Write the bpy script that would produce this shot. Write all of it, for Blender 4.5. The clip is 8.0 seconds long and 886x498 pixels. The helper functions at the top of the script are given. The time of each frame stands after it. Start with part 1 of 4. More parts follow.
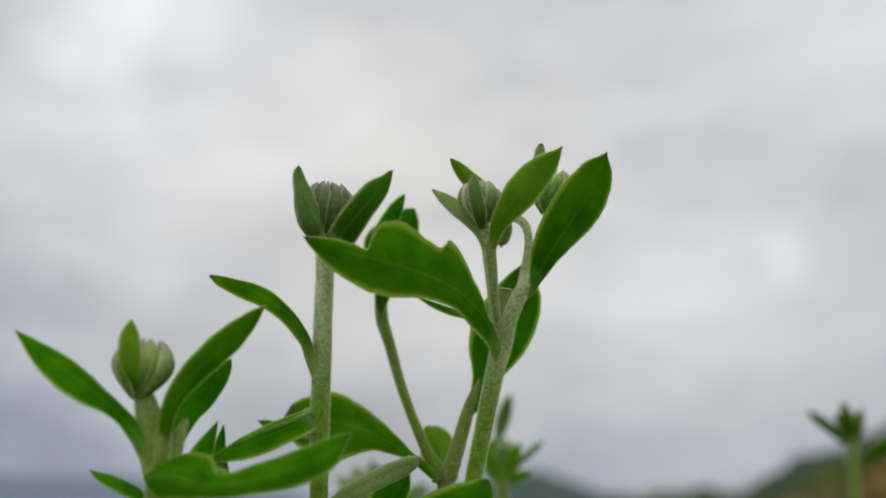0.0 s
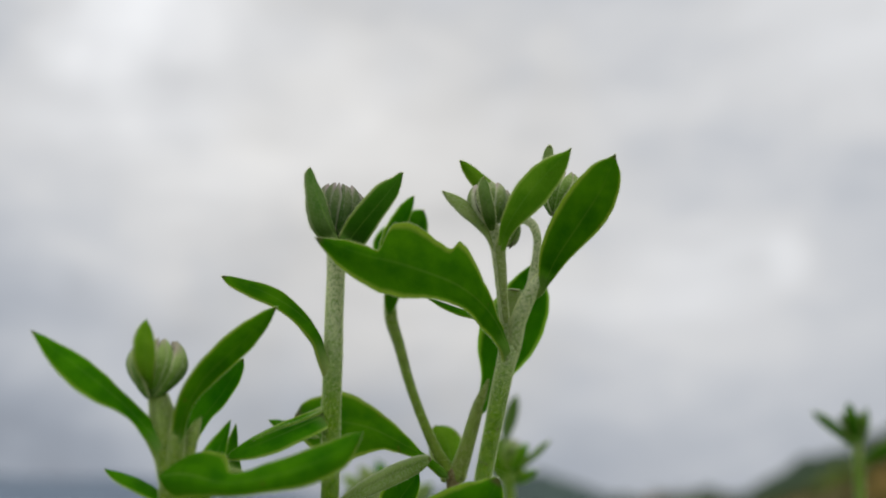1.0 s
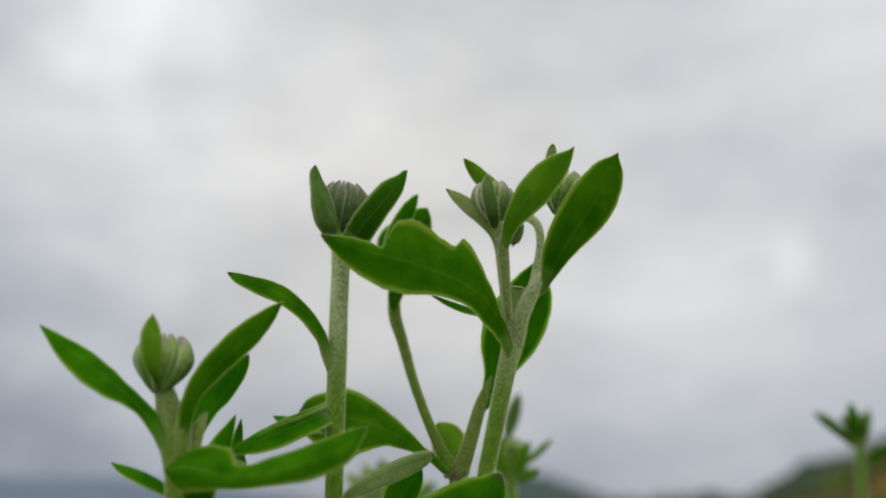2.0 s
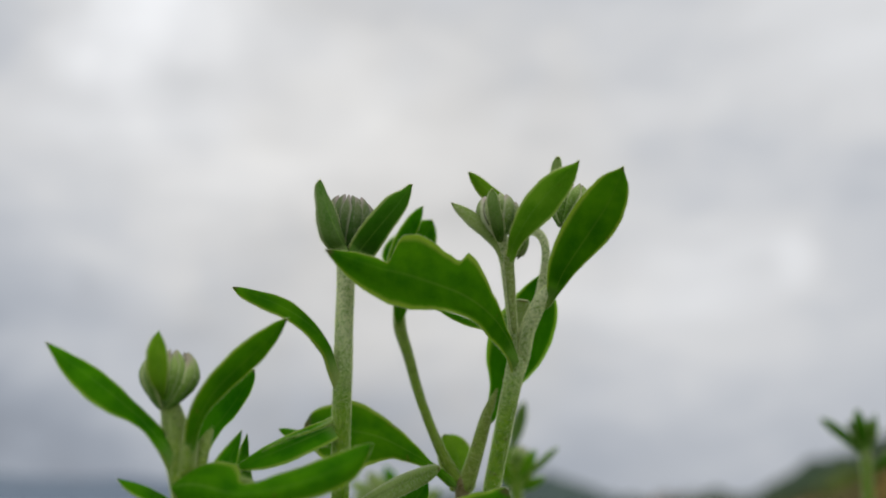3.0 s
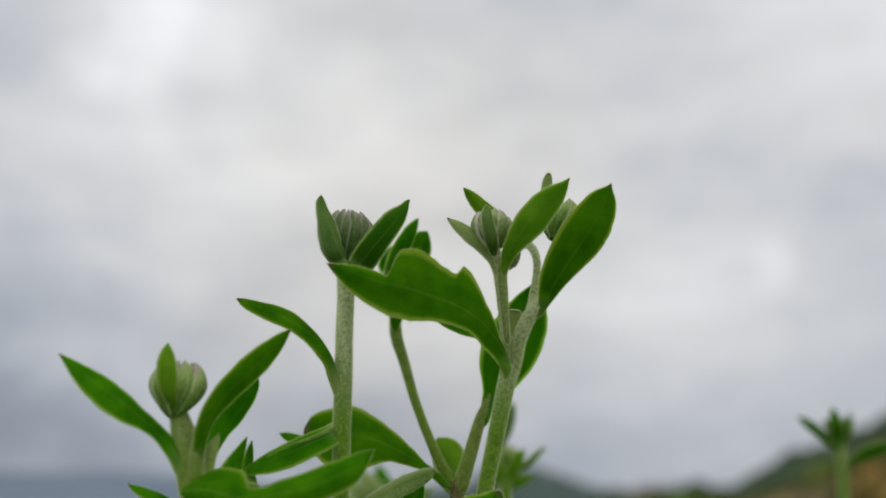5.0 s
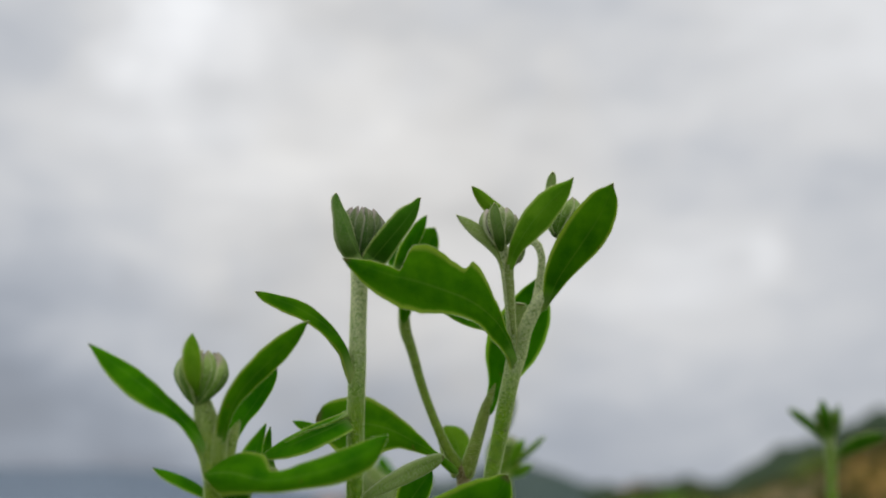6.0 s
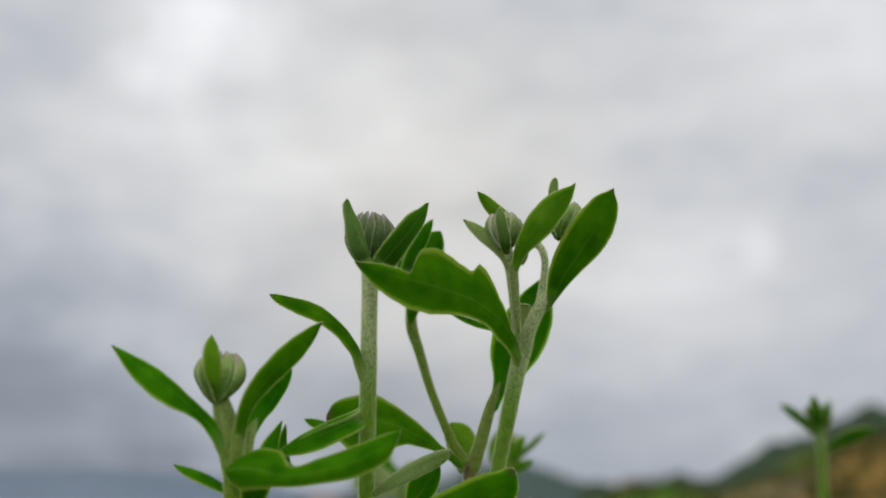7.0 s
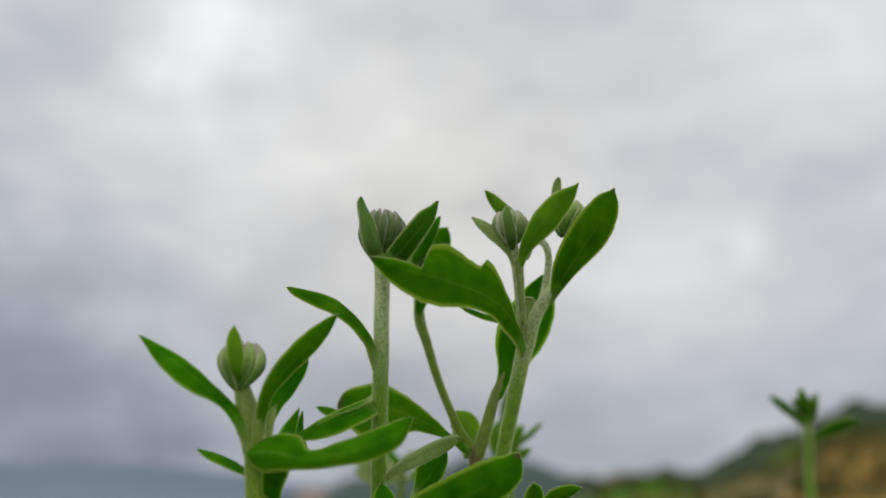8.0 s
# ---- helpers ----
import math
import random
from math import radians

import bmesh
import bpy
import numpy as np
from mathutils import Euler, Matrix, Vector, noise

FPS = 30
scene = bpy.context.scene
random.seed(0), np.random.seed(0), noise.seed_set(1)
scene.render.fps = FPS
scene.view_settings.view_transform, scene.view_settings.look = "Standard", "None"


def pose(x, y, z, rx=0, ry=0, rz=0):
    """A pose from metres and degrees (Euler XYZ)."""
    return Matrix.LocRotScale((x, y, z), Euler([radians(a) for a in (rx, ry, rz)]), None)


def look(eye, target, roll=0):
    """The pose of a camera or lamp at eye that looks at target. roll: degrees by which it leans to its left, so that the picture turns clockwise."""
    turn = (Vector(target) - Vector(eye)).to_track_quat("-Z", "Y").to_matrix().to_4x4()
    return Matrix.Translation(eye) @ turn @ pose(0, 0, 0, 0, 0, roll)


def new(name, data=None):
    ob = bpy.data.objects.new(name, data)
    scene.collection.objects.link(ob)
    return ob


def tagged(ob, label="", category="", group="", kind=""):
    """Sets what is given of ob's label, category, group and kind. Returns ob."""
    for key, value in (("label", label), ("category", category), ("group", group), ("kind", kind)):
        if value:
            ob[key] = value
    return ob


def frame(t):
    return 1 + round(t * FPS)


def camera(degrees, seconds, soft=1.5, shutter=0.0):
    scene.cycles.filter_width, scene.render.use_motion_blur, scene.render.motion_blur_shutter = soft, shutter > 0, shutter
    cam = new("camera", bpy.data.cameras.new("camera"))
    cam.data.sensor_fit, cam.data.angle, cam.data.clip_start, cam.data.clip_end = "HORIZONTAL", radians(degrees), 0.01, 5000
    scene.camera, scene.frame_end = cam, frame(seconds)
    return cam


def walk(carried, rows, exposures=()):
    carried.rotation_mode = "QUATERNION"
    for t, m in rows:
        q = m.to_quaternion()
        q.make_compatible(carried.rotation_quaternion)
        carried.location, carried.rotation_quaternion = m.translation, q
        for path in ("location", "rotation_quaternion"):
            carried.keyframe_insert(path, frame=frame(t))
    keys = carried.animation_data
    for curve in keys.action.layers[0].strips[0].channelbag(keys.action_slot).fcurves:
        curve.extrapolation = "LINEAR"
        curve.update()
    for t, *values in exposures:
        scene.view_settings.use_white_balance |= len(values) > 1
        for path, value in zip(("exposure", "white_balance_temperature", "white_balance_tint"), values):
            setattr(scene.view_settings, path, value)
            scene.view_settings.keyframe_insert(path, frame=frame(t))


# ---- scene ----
# ---------------------------------------------------------------- camera
cam = camera(60.0, 8.0, soft=1.7)
PATH = [
    (0, 0.00000, 0.00000, 0.27002, 109.843, 0.020, 0.003),
    (0.1, 0.00019, -0.00018, 0.26961, 109.739, -0.050, 0.028),
    (0.2, 0.00024, -0.00038, 0.26936, 109.713, -0.049, 0.057),
    (0.3, 0.00010, -0.00057, 0.26931, 109.776, 0.034, 0.084),
    (0.4, -0.00011, -0.00074, 0.26929, 109.836, 0.131, 0.106),
    (0.5, -0.00029, -0.00088, 0.26908, 109.785, 0.197, 0.120),
    (0.6, -0.00040, -0.00097, 0.26910, 109.786, 0.193, 0.119),
    (0.7, -0.00064, -0.00102, 0.26920, 109.783, 0.216, 0.107),
    (0.8, -0.00102, -0.00105, 0.26947, 109.847, 0.296, 0.092),
    (0.9, -0.00120, -0.00107, 0.26979, 109.960, 0.294, 0.083),
    (1, -0.00117, -0.00112, 0.26964, 109.912, 0.230, 0.090),
    (1.1, -0.00115, -0.00119, 0.26942, 109.907, 0.202, 0.118),
    (1.2, -0.00121, -0.00126, 0.26907, 109.901, 0.232, 0.160),
    (1.3, -0.00140, -0.00134, 0.26880, 109.952, 0.334, 0.210),
    (1.4, -0.00153, -0.00142, 0.26854, 109.996, 0.416, 0.257),
    (1.5, -0.00149, -0.00149, 0.26825, 109.986, 0.416, 0.295),
    (1.6, -0.00151, -0.00157, 0.26828, 110.057, 0.441, 0.322),
    (1.7, -0.00145, -0.00165, 0.26834, 110.096, 0.434, 0.340),
    (2.8, -0.00129, -0.00247, 0.27057, 109.937, 0.653, 0.277),
    (2.9, -0.00148, -0.00252, 0.27094, 110.037, 0.734, 0.269),
    (3, -0.00156, -0.00256, 0.27091, 109.995, 0.754, 0.264),
    (3.1, -0.00170, -0.00255, 0.27099, 110.048, 0.806, 0.267),
    (3.2, -0.00176, -0.00250, 0.27085, 110.034, 0.825, 0.275),
    (3.3, -0.00168, -0.00247, 0.27064, 109.991, 0.774, 0.281),
    (3.4, -0.00164, -0.00251, 0.27062, 109.986, 0.708, 0.276),
    (3.5, -0.00158, -0.00270, 0.27062, 109.905, 0.577, 0.251),
    (3.6, -0.00172, -0.00310, 0.27096, 109.850, 0.455, 0.197),
    (3.7, -0.00200, -0.00365, 0.27134, 109.713, 0.323, 0.117),
    (3.8, -0.00239, -0.00428, 0.27245, 109.865, 0.218, 0.030),
    (3.9, -0.00289, -0.00489, 0.27333, 109.951, 0.193, -0.049),
    (4, -0.00318, -0.00539, 0.27339, 109.773, 0.146, -0.103),
    (4.1, -0.00332, -0.00575, 0.27320, 109.601, 0.129, -0.126),
    (4.2, -0.00332, -0.00604, 0.27294, 109.481, 0.120, -0.131),
    (4.3, -0.00318, -0.00629, 0.27293, 109.517, 0.079, -0.124),
    (4.4, -0.00309, -0.00655, 0.27301, 109.604, 0.055, -0.115),
    (4.5, -0.00293, -0.00686, 0.27299, 109.634, -0.045, -0.111),
    (4.6, -0.00294, -0.00723, 0.27296, 109.649, -0.116, -0.112),
    (4.7, -0.00302, -0.00763, 0.27277, 109.602, -0.197, -0.112),
    (5.8, -0.00611, -0.01355, 0.27051, 109.307, -1.112, -0.120),
    (5.9, -0.00648, -0.01418, 0.27022, 109.226, -1.114, -0.128),
    (6, -0.00674, -0.01481, 0.27006, 109.194, -1.135, -0.138),
    (6.1, -0.00675, -0.01548, 0.27000, 109.198, -1.227, -0.146),
    (6.2, -0.00686, -0.01618, 0.26972, 109.099, -1.244, -0.151),
    (6.3, -0.00708, -0.01689, 0.26940, 108.977, -1.216, -0.159),
    (6.4, -0.00727, -0.01756, 0.26934, 108.975, -1.229, -0.177),
    (6.5, -0.00752, -0.01814, 0.26936, 109.009, -1.276, -0.212),
    (6.6, -0.00780, -0.01859, 0.26934, 109.022, -1.388, -0.278),
    (6.7, -0.00824, -0.01891, 0.26922, 108.981, -1.486, -0.370),
    (6.8, -0.00877, -0.01922, 0.26905, 108.923, -1.575, -0.467),
    (6.9, -0.00935, -0.01959, 0.26915, 109.006, -1.643, -0.549),
    (7, -0.00973, -0.02013, 0.26915, 109.077, -1.773, -0.595),
    (7.1, -0.01017, -0.02090, 0.26899, 109.137, -1.840, -0.592),
    (7.2, -0.01048, -0.02185, 0.26851, 109.100, -1.951, -0.553),
    (7.3, -0.01080, -0.02286, 0.26784, 108.989, -2.053, -0.499),
    (7.4, -0.01120, -0.02382, 0.26738, 108.944, -2.114, -0.451),
    (7.5, -0.01167, -0.02462, 0.26687, 108.809, -2.153, -0.429),
    (7.6, -0.01214, -0.02521, 0.26660, 108.694, -2.200, -0.438),
    (7.7, -0.01261, -0.02568, 0.26657, 108.630, -2.249, -0.464),
    (7.8, -0.01297, -0.02607, 0.26671, 108.605, -2.351, -0.500),
    (7.9, -0.01342, -0.02645, 0.26697, 108.627, -2.408, -0.538),
    (8, -0.01368, -0.02686, 0.26715, 108.635, -2.552, -0.572),
]


def eye_pose(x, y, z, rx, yaw, roll):
    """Eye, pitch from straight down, yaw to the left, roll as in look()."""
    return pose(x, y, z, 0, 0, yaw) @ pose(0, 0, 0, rx) @ pose(0, 0, 0, 0, 0, roll)


walk(cam, [(t, eye_pose(*row)) for t, *row in PATH])
cam.data.dof.use_dof = True
cam.data.dof.aperture_fstop = 7.4

# ---------------------------------------------------------------- world and light
SUN_AZIMUTH, SUN_HEIGHT = -30.0, 48.0  # behind the bright cloud, degrees right of ahead and up

world = bpy.data.worlds.new("overcast_sky")
scene.world = world
world.use_nodes = True
wn = world.node_tree
wn.nodes.clear()
w_sky = wn.nodes.new("ShaderNodeTexSky")
w_sky.sky_type, w_sky.sun_disc = "NISHITA", False
w_sky.sun_elevation, w_sky.sun_rotation = radians(SUN_HEIGHT), radians(SUN_AZIMUTH)
w_grey = wn.nodes.new("ShaderNodeHueSaturation")
w_grey.inputs["Saturation"].default_value = 0.12
w_mix = wn.nodes.new("ShaderNodeMix")
w_mix.data_type = "RGBA"
w_mix.inputs["Factor"].default_value = 0.75
w_mix.inputs[7].default_value = (14.6, 14.5, 14.2, 1)
w_back = wn.nodes.new("ShaderNodeBackground")
w_back.inputs["Strength"].default_value = 0.10
w_out = wn.nodes.new("ShaderNodeOutputWorld")
wn.links.new(w_sky.outputs[0], w_grey.inputs["Color"])
wn.links.new(w_grey.outputs[0], w_mix.inputs[6])
wn.links.new(w_mix.outputs[2], w_back.inputs["Color"])
wn.links.new(w_back.outputs[0], w_out.inputs["Surface"])

sun = new("sun", bpy.data.lights.new("sun", "SUN"))
sun.data.energy, sun.data.angle, sun.data.color = 2.7, radians(35), (1.0, 0.97, 0.92)
sun.matrix_world = look((60 * math.sin(radians(SUN_AZIMUTH)) * math.cos(radians(SUN_HEIGHT)),
                         60 * math.cos(radians(SUN_AZIMUTH)) * math.cos(radians(SUN_HEIGHT)),
                         60 * math.sin(radians(SUN_HEIGHT))), (0, 0, 0))


# ---------------------------------------------------------------- materials
class Nodes:
    """A node material under construction."""

    def __init__(self, name):
        self.mat = bpy.data.materials.new(name)
        self.mat.use_nodes = True
        self.tree = self.mat.node_tree
        self.tree.nodes.clear()
        self.out = self.tree.nodes.new("ShaderNodeOutputMaterial")

    def add(self, kind, ins=(), operation="", blend="", easing=""):
        n = self.tree.nodes.new("ShaderNode" + kind)
        if operation:
            n.operation = operation
        if blend:
            n.data_type, n.blend_type = "RGBA", blend
        if easing:
            n.interpolation_type = easing
        for key, value in dict(ins).items():
            self.put(value, n.inputs[key])
        return n

    def put(self, value, socket):
        if isinstance(value, bpy.types.NodeSocket):
            self.tree.links.new(value, socket)
        elif isinstance(value, tuple) and len(value) == 3 and socket.type == "RGBA":
            socket.default_value = (*value, 1)
        else:
            socket.default_value = value

    def calc(self, op, a, b=0.0, c=0.0):
        n = self.add("Math", operation=op)
        for k, v in enumerate((a, b, c)):
            self.put(v, n.inputs[k])
        return n.outputs[0]

    def mix(self, f, a, b, kind="MIX"):
        n = self.add("Mix", blend=kind)
        for k, v in ((0, f), (6, a), (7, b)):
            self.put(v, n.inputs[k])
        return n.outputs[2]

    def noise(self, scale, where, detail=4.0, rough=0.55, distortion=0.0):
        return self.add("TexNoise", {"Scale": scale, "Vector": where, "Detail": detail, "Roughness": rough, "Distortion": distortion}).outputs[0]

    def span(self, value, lo, hi, a=0.0, b=1.0, smooth=False):
        n = self.add("MapRange", {0: value, 1: lo, 2: hi, 3: a, 4: b}, easing="SMOOTHSTEP" if smooth else "LINEAR")
        return n.outputs[0]

    def finish(self, shader):
        self.tree.links.new(shader, self.out.inputs["Surface"])
        return self.mat


def leaf_material(name, deep, light, rim, sheer, fuzz, felt=0.15):
    """Green blade with pale rim, light midrib and veins, fine down and some light passing through."""
    m = Nodes(name)
    at = m.add("TexCoord").outputs["Object"]
    uv = m.add("UVMap").outputs[0]
    sep = m.add("SeparateXYZ", {0: uv})
    u, v = sep.outputs[0], sep.outputs[1]
    off = m.calc("ABSOLUTE", m.calc("SUBTRACT", v, 0.5))  # 0 at the midrib, 0.5 at the rim
    rand = m.add("ObjectInfo").outputs["Random"]
    broad = m.noise(230.0, at, 3.0)
    fine = m.noise(2600.0, at, 3.0, 0.6)
    col = m.mix(m.span(broad, 0.35, 0.68), deep, light)
    col = m.mix(m.calc("MULTIPLY", m.span(fine, 0.5, 0.75), 0.25), col, light)
    woolly = m.span(m.noise(2600.0, at, 4.0, 0.7), 0.44, 0.68, 0.0, fuzz)
    col = m.mix(woolly, col, rim)
    # side veins leave the midrib at a slant
    slant = m.calc("SUBTRACT", m.calc("MULTIPLY", u, 9.0), m.calc("MULTIPLY", off, 7.0))
    wave = m.calc("ABSOLUTE", m.calc("SUBTRACT", m.calc("FRACT", m.calc("ADD", slant, m.calc("MULTIPLY", broad, 0.8))), 0.5))
    vein = m.calc("MULTIPLY", m.span(wave, 0.0, 0.07, 1.0, 0.0), 0.06)
    rib = m.calc("MULTIPLY", m.span(off, 0.006, 0.035, 1.0, 0.0, True), m.span(u, 0.1, 0.85, 0.6, 0.12))
    col = m.mix(m.span(off, 0.15, 0.46, 0.0, 0.6, True), col, light)
    col = m.mix(vein, col, light)
    col = m.mix(rib, col, (0.22, 0.40, 0.07))
    edge = m.calc("MULTIPLY", m.span(m.calc("ADD", off, m.calc("MULTIPLY", fine, 0.03)), 0.41, 0.49, 0.0, 1.0, True), 0.95)
    col = m.mix(edge, col, rim)
    dry = m.calc("MULTIPLY", m.span(u, 0.962, 0.988, 0.0, 0.8, True), m.span(off, 0.25, 0.4, 1.0, 0.3))
    col = m.mix(dry, col, (0.13, 0.08, 0.05))
    foot = m.span(u, 0.05, 0.30, 1.0, 0.0, True)  # downy where the blade leaves the stem
    col = m.mix(m.calc("MULTIPLY", foot, felt), col, (0.42, 0.51, 0.20))
    spot = m.span(m.noise(420.0, at, 2.0), 0.70, 0.74, 0.0, 0.5)
    col = m.mix(spot, col, (0.16, 0.12, 0.03))
    hue = m.add("HueSaturation", {"Hue": m.span(rand, 0, 1, 0.492, 0.508), "Value": m.span(rand, 0, 1, 0.94, 1.14), "Color": col}).outputs[0]
    bump = m.add("Bump", {"Strength": 0.35, "Distance": 0.0002, "Height": m.calc("ADD", fine, m.calc("MULTIPLY", vein, -1.5))}).outputs[0]
    body = m.add("BsdfPrincipled", {"Base Color": hue, "Roughness": 0.68, "Specular IOR Level": 0.01, "Normal": bump, "Sheen Weight": 0.0, "Sheen Roughness": 0.5}).outputs[0]
    glow = m.add("BsdfTranslucent", {"Color": m.mix(m.calc("MULTIPLY_ADD", edge, -0.5, 0.5), hue, (0.115, 0.39, 0.005)), "Normal": bump}).outputs[0]
    thin = m.calc("MULTIPLY", m.calc("MULTIPLY_ADD", edge, 0.35, sheer), m.calc("MULTIPLY_ADD", foot, -0.5, 1.0))  # the rim is thinner than the middle
    return m.finish(m.add("MixShader", {0: thin, 1: body, 2: glow}).outputs[0])


LEAF = leaf_material("green_leaf", (0.024, 0.150, 0.002), (0.085, 0.29, 0.004), (0.50, 0.68, 0.10), 0.45, 0.01, 0.75)
DULL_LEAF = leaf_material("dull_green_bract", (0.065, 0.145, 0.02), (0.14, 0.22, 0.06), (0.42, 0.47, 0.28), 0.3, 0.16)
DARK_LEAF = leaf_material("dark_green_bract", (0.032, 0.115, 0.004), (0.065, 0.18, 0.010), (0.48, 0.58, 0.20), 0.38, 0.04)
LIGHT_AND_BACKLIT_LEAF = leaf_material("light_and_backlit_leaf", (0.09, 0.25, 0.006), (0.18, 0.37, 0.02), (0.50, 0.62, 0.16), 0.4, 0.06)
PALE_LEAF = leaf_material("downy_leaf", (0.21, 0.32, 0.075), (0.38, 0.48, 0.18), (0.55, 0.62, 0.40), 0.35, 0.42)


def stem_material(name, skin, down, dark, fuzz=0.75, woolly=(0.286, 0.307)):
    m = Nodes(name)
    at = m.add("TexCoord").outputs["Object"]
    grain = m.noise(1900.0, at, 4.0, 0.65)
    blot = m.noise(220.0, at, 4.0)
    ridge = m.noise(1250.0, at, 4.0, 0.7)
    col = m.mix(m.span(grain, 0.40, 0.60), skin, down)
    col = m.mix(m.calc("MULTIPLY", m.span(blot, 0.45, 0.7), 0.45), col, dark)
    col = m.mix(m.calc("MULTIPLY", m.span(ridge, 0.50, 0.62), 0.65), col, dark)
    wool = m.span(m.add("SeparateXYZ", {0: at}).outputs[2], *woolly, 0.0, fuzz, True)  # whiter towards the top
    col = m.mix(m.calc("MULTIPLY", wool, m.span(grain, 0.36, 0.56, 0.3, 1.0)), col, (0.74, 0.76, 0.57))
    speck = m.span(m.noise(1100.0, at, 1.0), 0.72, 0.76, 0.0, 0.7)
    col = m.mix(speck, col, (0.05, 0.03, 0.015))
    bump = m.add("Bump", {"Strength": 0.6, "Distance": 0.0003, "Height": m.calc("ADD", grain, ridge)}).outputs[0]
    body = m.add("BsdfPrincipled", {"Base Color": col, "Roughness": 0.75, "Specular IOR Level": 0.2, "Normal": bump, "Sheen Weight": fuzz * 0.6, "Sheen Roughness": 0.3, "Sheen Tint": (0.85, 1.0, 0.6)}).outputs[0]
    glow = m.add("BsdfTranslucent", {"Color": col}).outputs[0]
    return m.finish(m.add("MixShader", {0: 0.3, 1: body, 2: glow}).outputs[0])


STEM = stem_material("downy_stem", (0.13, 0.30, 0.006), (0.25, 0.41, 0.03), (0.06, 0.17, 0.005), 0.92)
YOUNG_STEM = stem_material("young_downy_stem", (0.17, 0.32, 0.01), (0.29, 0.43, 0.04), (0.07, 0.17, 0.005), 0.3, (0.274, 0.290))
GREEN_STEM = stem_material("green_stem", (0.14, 0.26, 0.014), (0.22, 0.34, 0.04), (0.12, 0.18, 0.018), 0.05)
OLIVE_STEM = stem_material("olive_stem", (0.18, 0.29, 0.03), (0.30, 0.39, 0.10), (0.16, 0.20, 0.045), 0.2)
RED_STEM = stem_material("reddish_stem", (0.17, 0.135, 0.05), (0.27, 0.235, 0.13), (0.13, 0.075, 0.035), 0.3)


def hair_material():
    m = Nodes("white_down")
    fine = m.noise(900.0, m.add("TexCoord").outputs["Object"], 2.0)
    col = m.mix(fine, (0.80, 0.87, 0.46), (0.88, 0.91, 0.62))
    body = m.add("BsdfPrincipled", {"Base Color": col, "Roughness": 0.6}).outputs[0]
    glow = m.add("BsdfTranslucent", {"Color": col}).outputs[0]
    return m.finish(m.add("MixShader", {0: 0.65, 1: body, 2: glow}).outputs[0])


HAIR = hair_material()


def bract_material(name, low, high, seam, top):
    """Overlapping scales of a bud: green-grey, pale seams, dusky tips."""
    m = Nodes(name)
    at = m.add("TexCoord").outputs["Object"]
    sep = m.add("SeparateXYZ", {0: m.add("UVMap").outputs[0]})
    u, v = sep.outputs[0], sep.outputs[1]
    off = m.calc("ABSOLUTE", m.calc("SUBTRACT", v, 0.5))
    fine = m.noise(3000.0, at, 3.0, 0.6)
    col = m.mix(m.span(u, 0.25, 0.95, 0.0, 1.0, True), low, high)
    patchy = m.noise(700.0, at, 3.0, 0.6)
    col = m.mix(m.calc("MULTIPLY", m.span(fine, 0.48, 0.62), m.span(patchy, 0.4, 0.65, 0.05, 0.4)), col, seam)
    col = m.mix(m.calc("MULTIPLY", m.span(m.calc("MULTIPLY_ADD", fine, 0.12, off), 0.28, 0.50, 0.0, 1.0, True), 0.8), col, seam)
    dusk = m.calc("MULTIPLY", m.span(m.calc("ADD", u, m.calc("MULTIPLY", off, 0.35)), 0.78, 1.05, 0.0, 1.0, True), 0.75)
    col = m.mix(dusk, col, top)
    bump = m.add("Bump", {"Strength": 0.7, "Distance": 0.0003, "Height": m.calc("ADD", fine, patchy)}).outputs[0]
    return m.finish(m.add("BsdfPrincipled", {"Base Color": col, "Roughness": 0.75, "Specular IOR Level": 0.2, "Normal": bump, "Sheen Weight": 0.15, "Sheen Roughness": 0.4}).outputs[0])


BRACT = bract_material("bud_scale", (0.035, 0.095, 0.010), (0.11, 0.145, 0.055), (0.27, 0.29, 0.20), (0.36, 0.30, 0.30))
# nearly black: the shade in the gaps between bracts is put into this colour
SHADE_DARK_HEART = bract_material("shade_dark_heart", (0.014, 0.03, 0.004), (0.022, 0.036, 0.008), (0.014, 0.026, 0.005), (0.10, 0.08, 0.07))
GREEN_BRACT = bract_material("green_bud_scale", (0.08, 0.19, 0.008), (0.24, 0.34, 0.09), (0.56, 0.61, 0.36), (0.33, 0.27, 0.24))
PALE_BRACT = bract_material("pale_bud_scale", (0.10, 0.19, 0.025), (0.24, 0.30, 0.12), (0.54, 0.56, 0.41), (0.40, 0.33, 0.32))


def land_material(name, a, b, c, scale):
    m = Nodes(name)
    at = m.add("TexCoord").outputs["Object"]
    big = m.noise(scale, at, 5.0, 0.6)
    small = m.noise(scale * 9.0, at, 4.0, 0.65)
    col = m.mix(m.span(big, 0.38, 0.62), a, b)
    col = m.mix(m.calc("MULTIPLY", m.span(small, 0.48, 0.7), 0.6), col, c)
    bump = m.add("Bump", {"Strength": 0.6, "Distance": 0.3 / scale, "Height": small}).outputs[0]
    return m.finish(m.add("BsdfPrincipled", {"Base Color": col, "Roughness": 0.9, "Specular IOR Level": 0.1, "Normal": bump}).outputs[0])


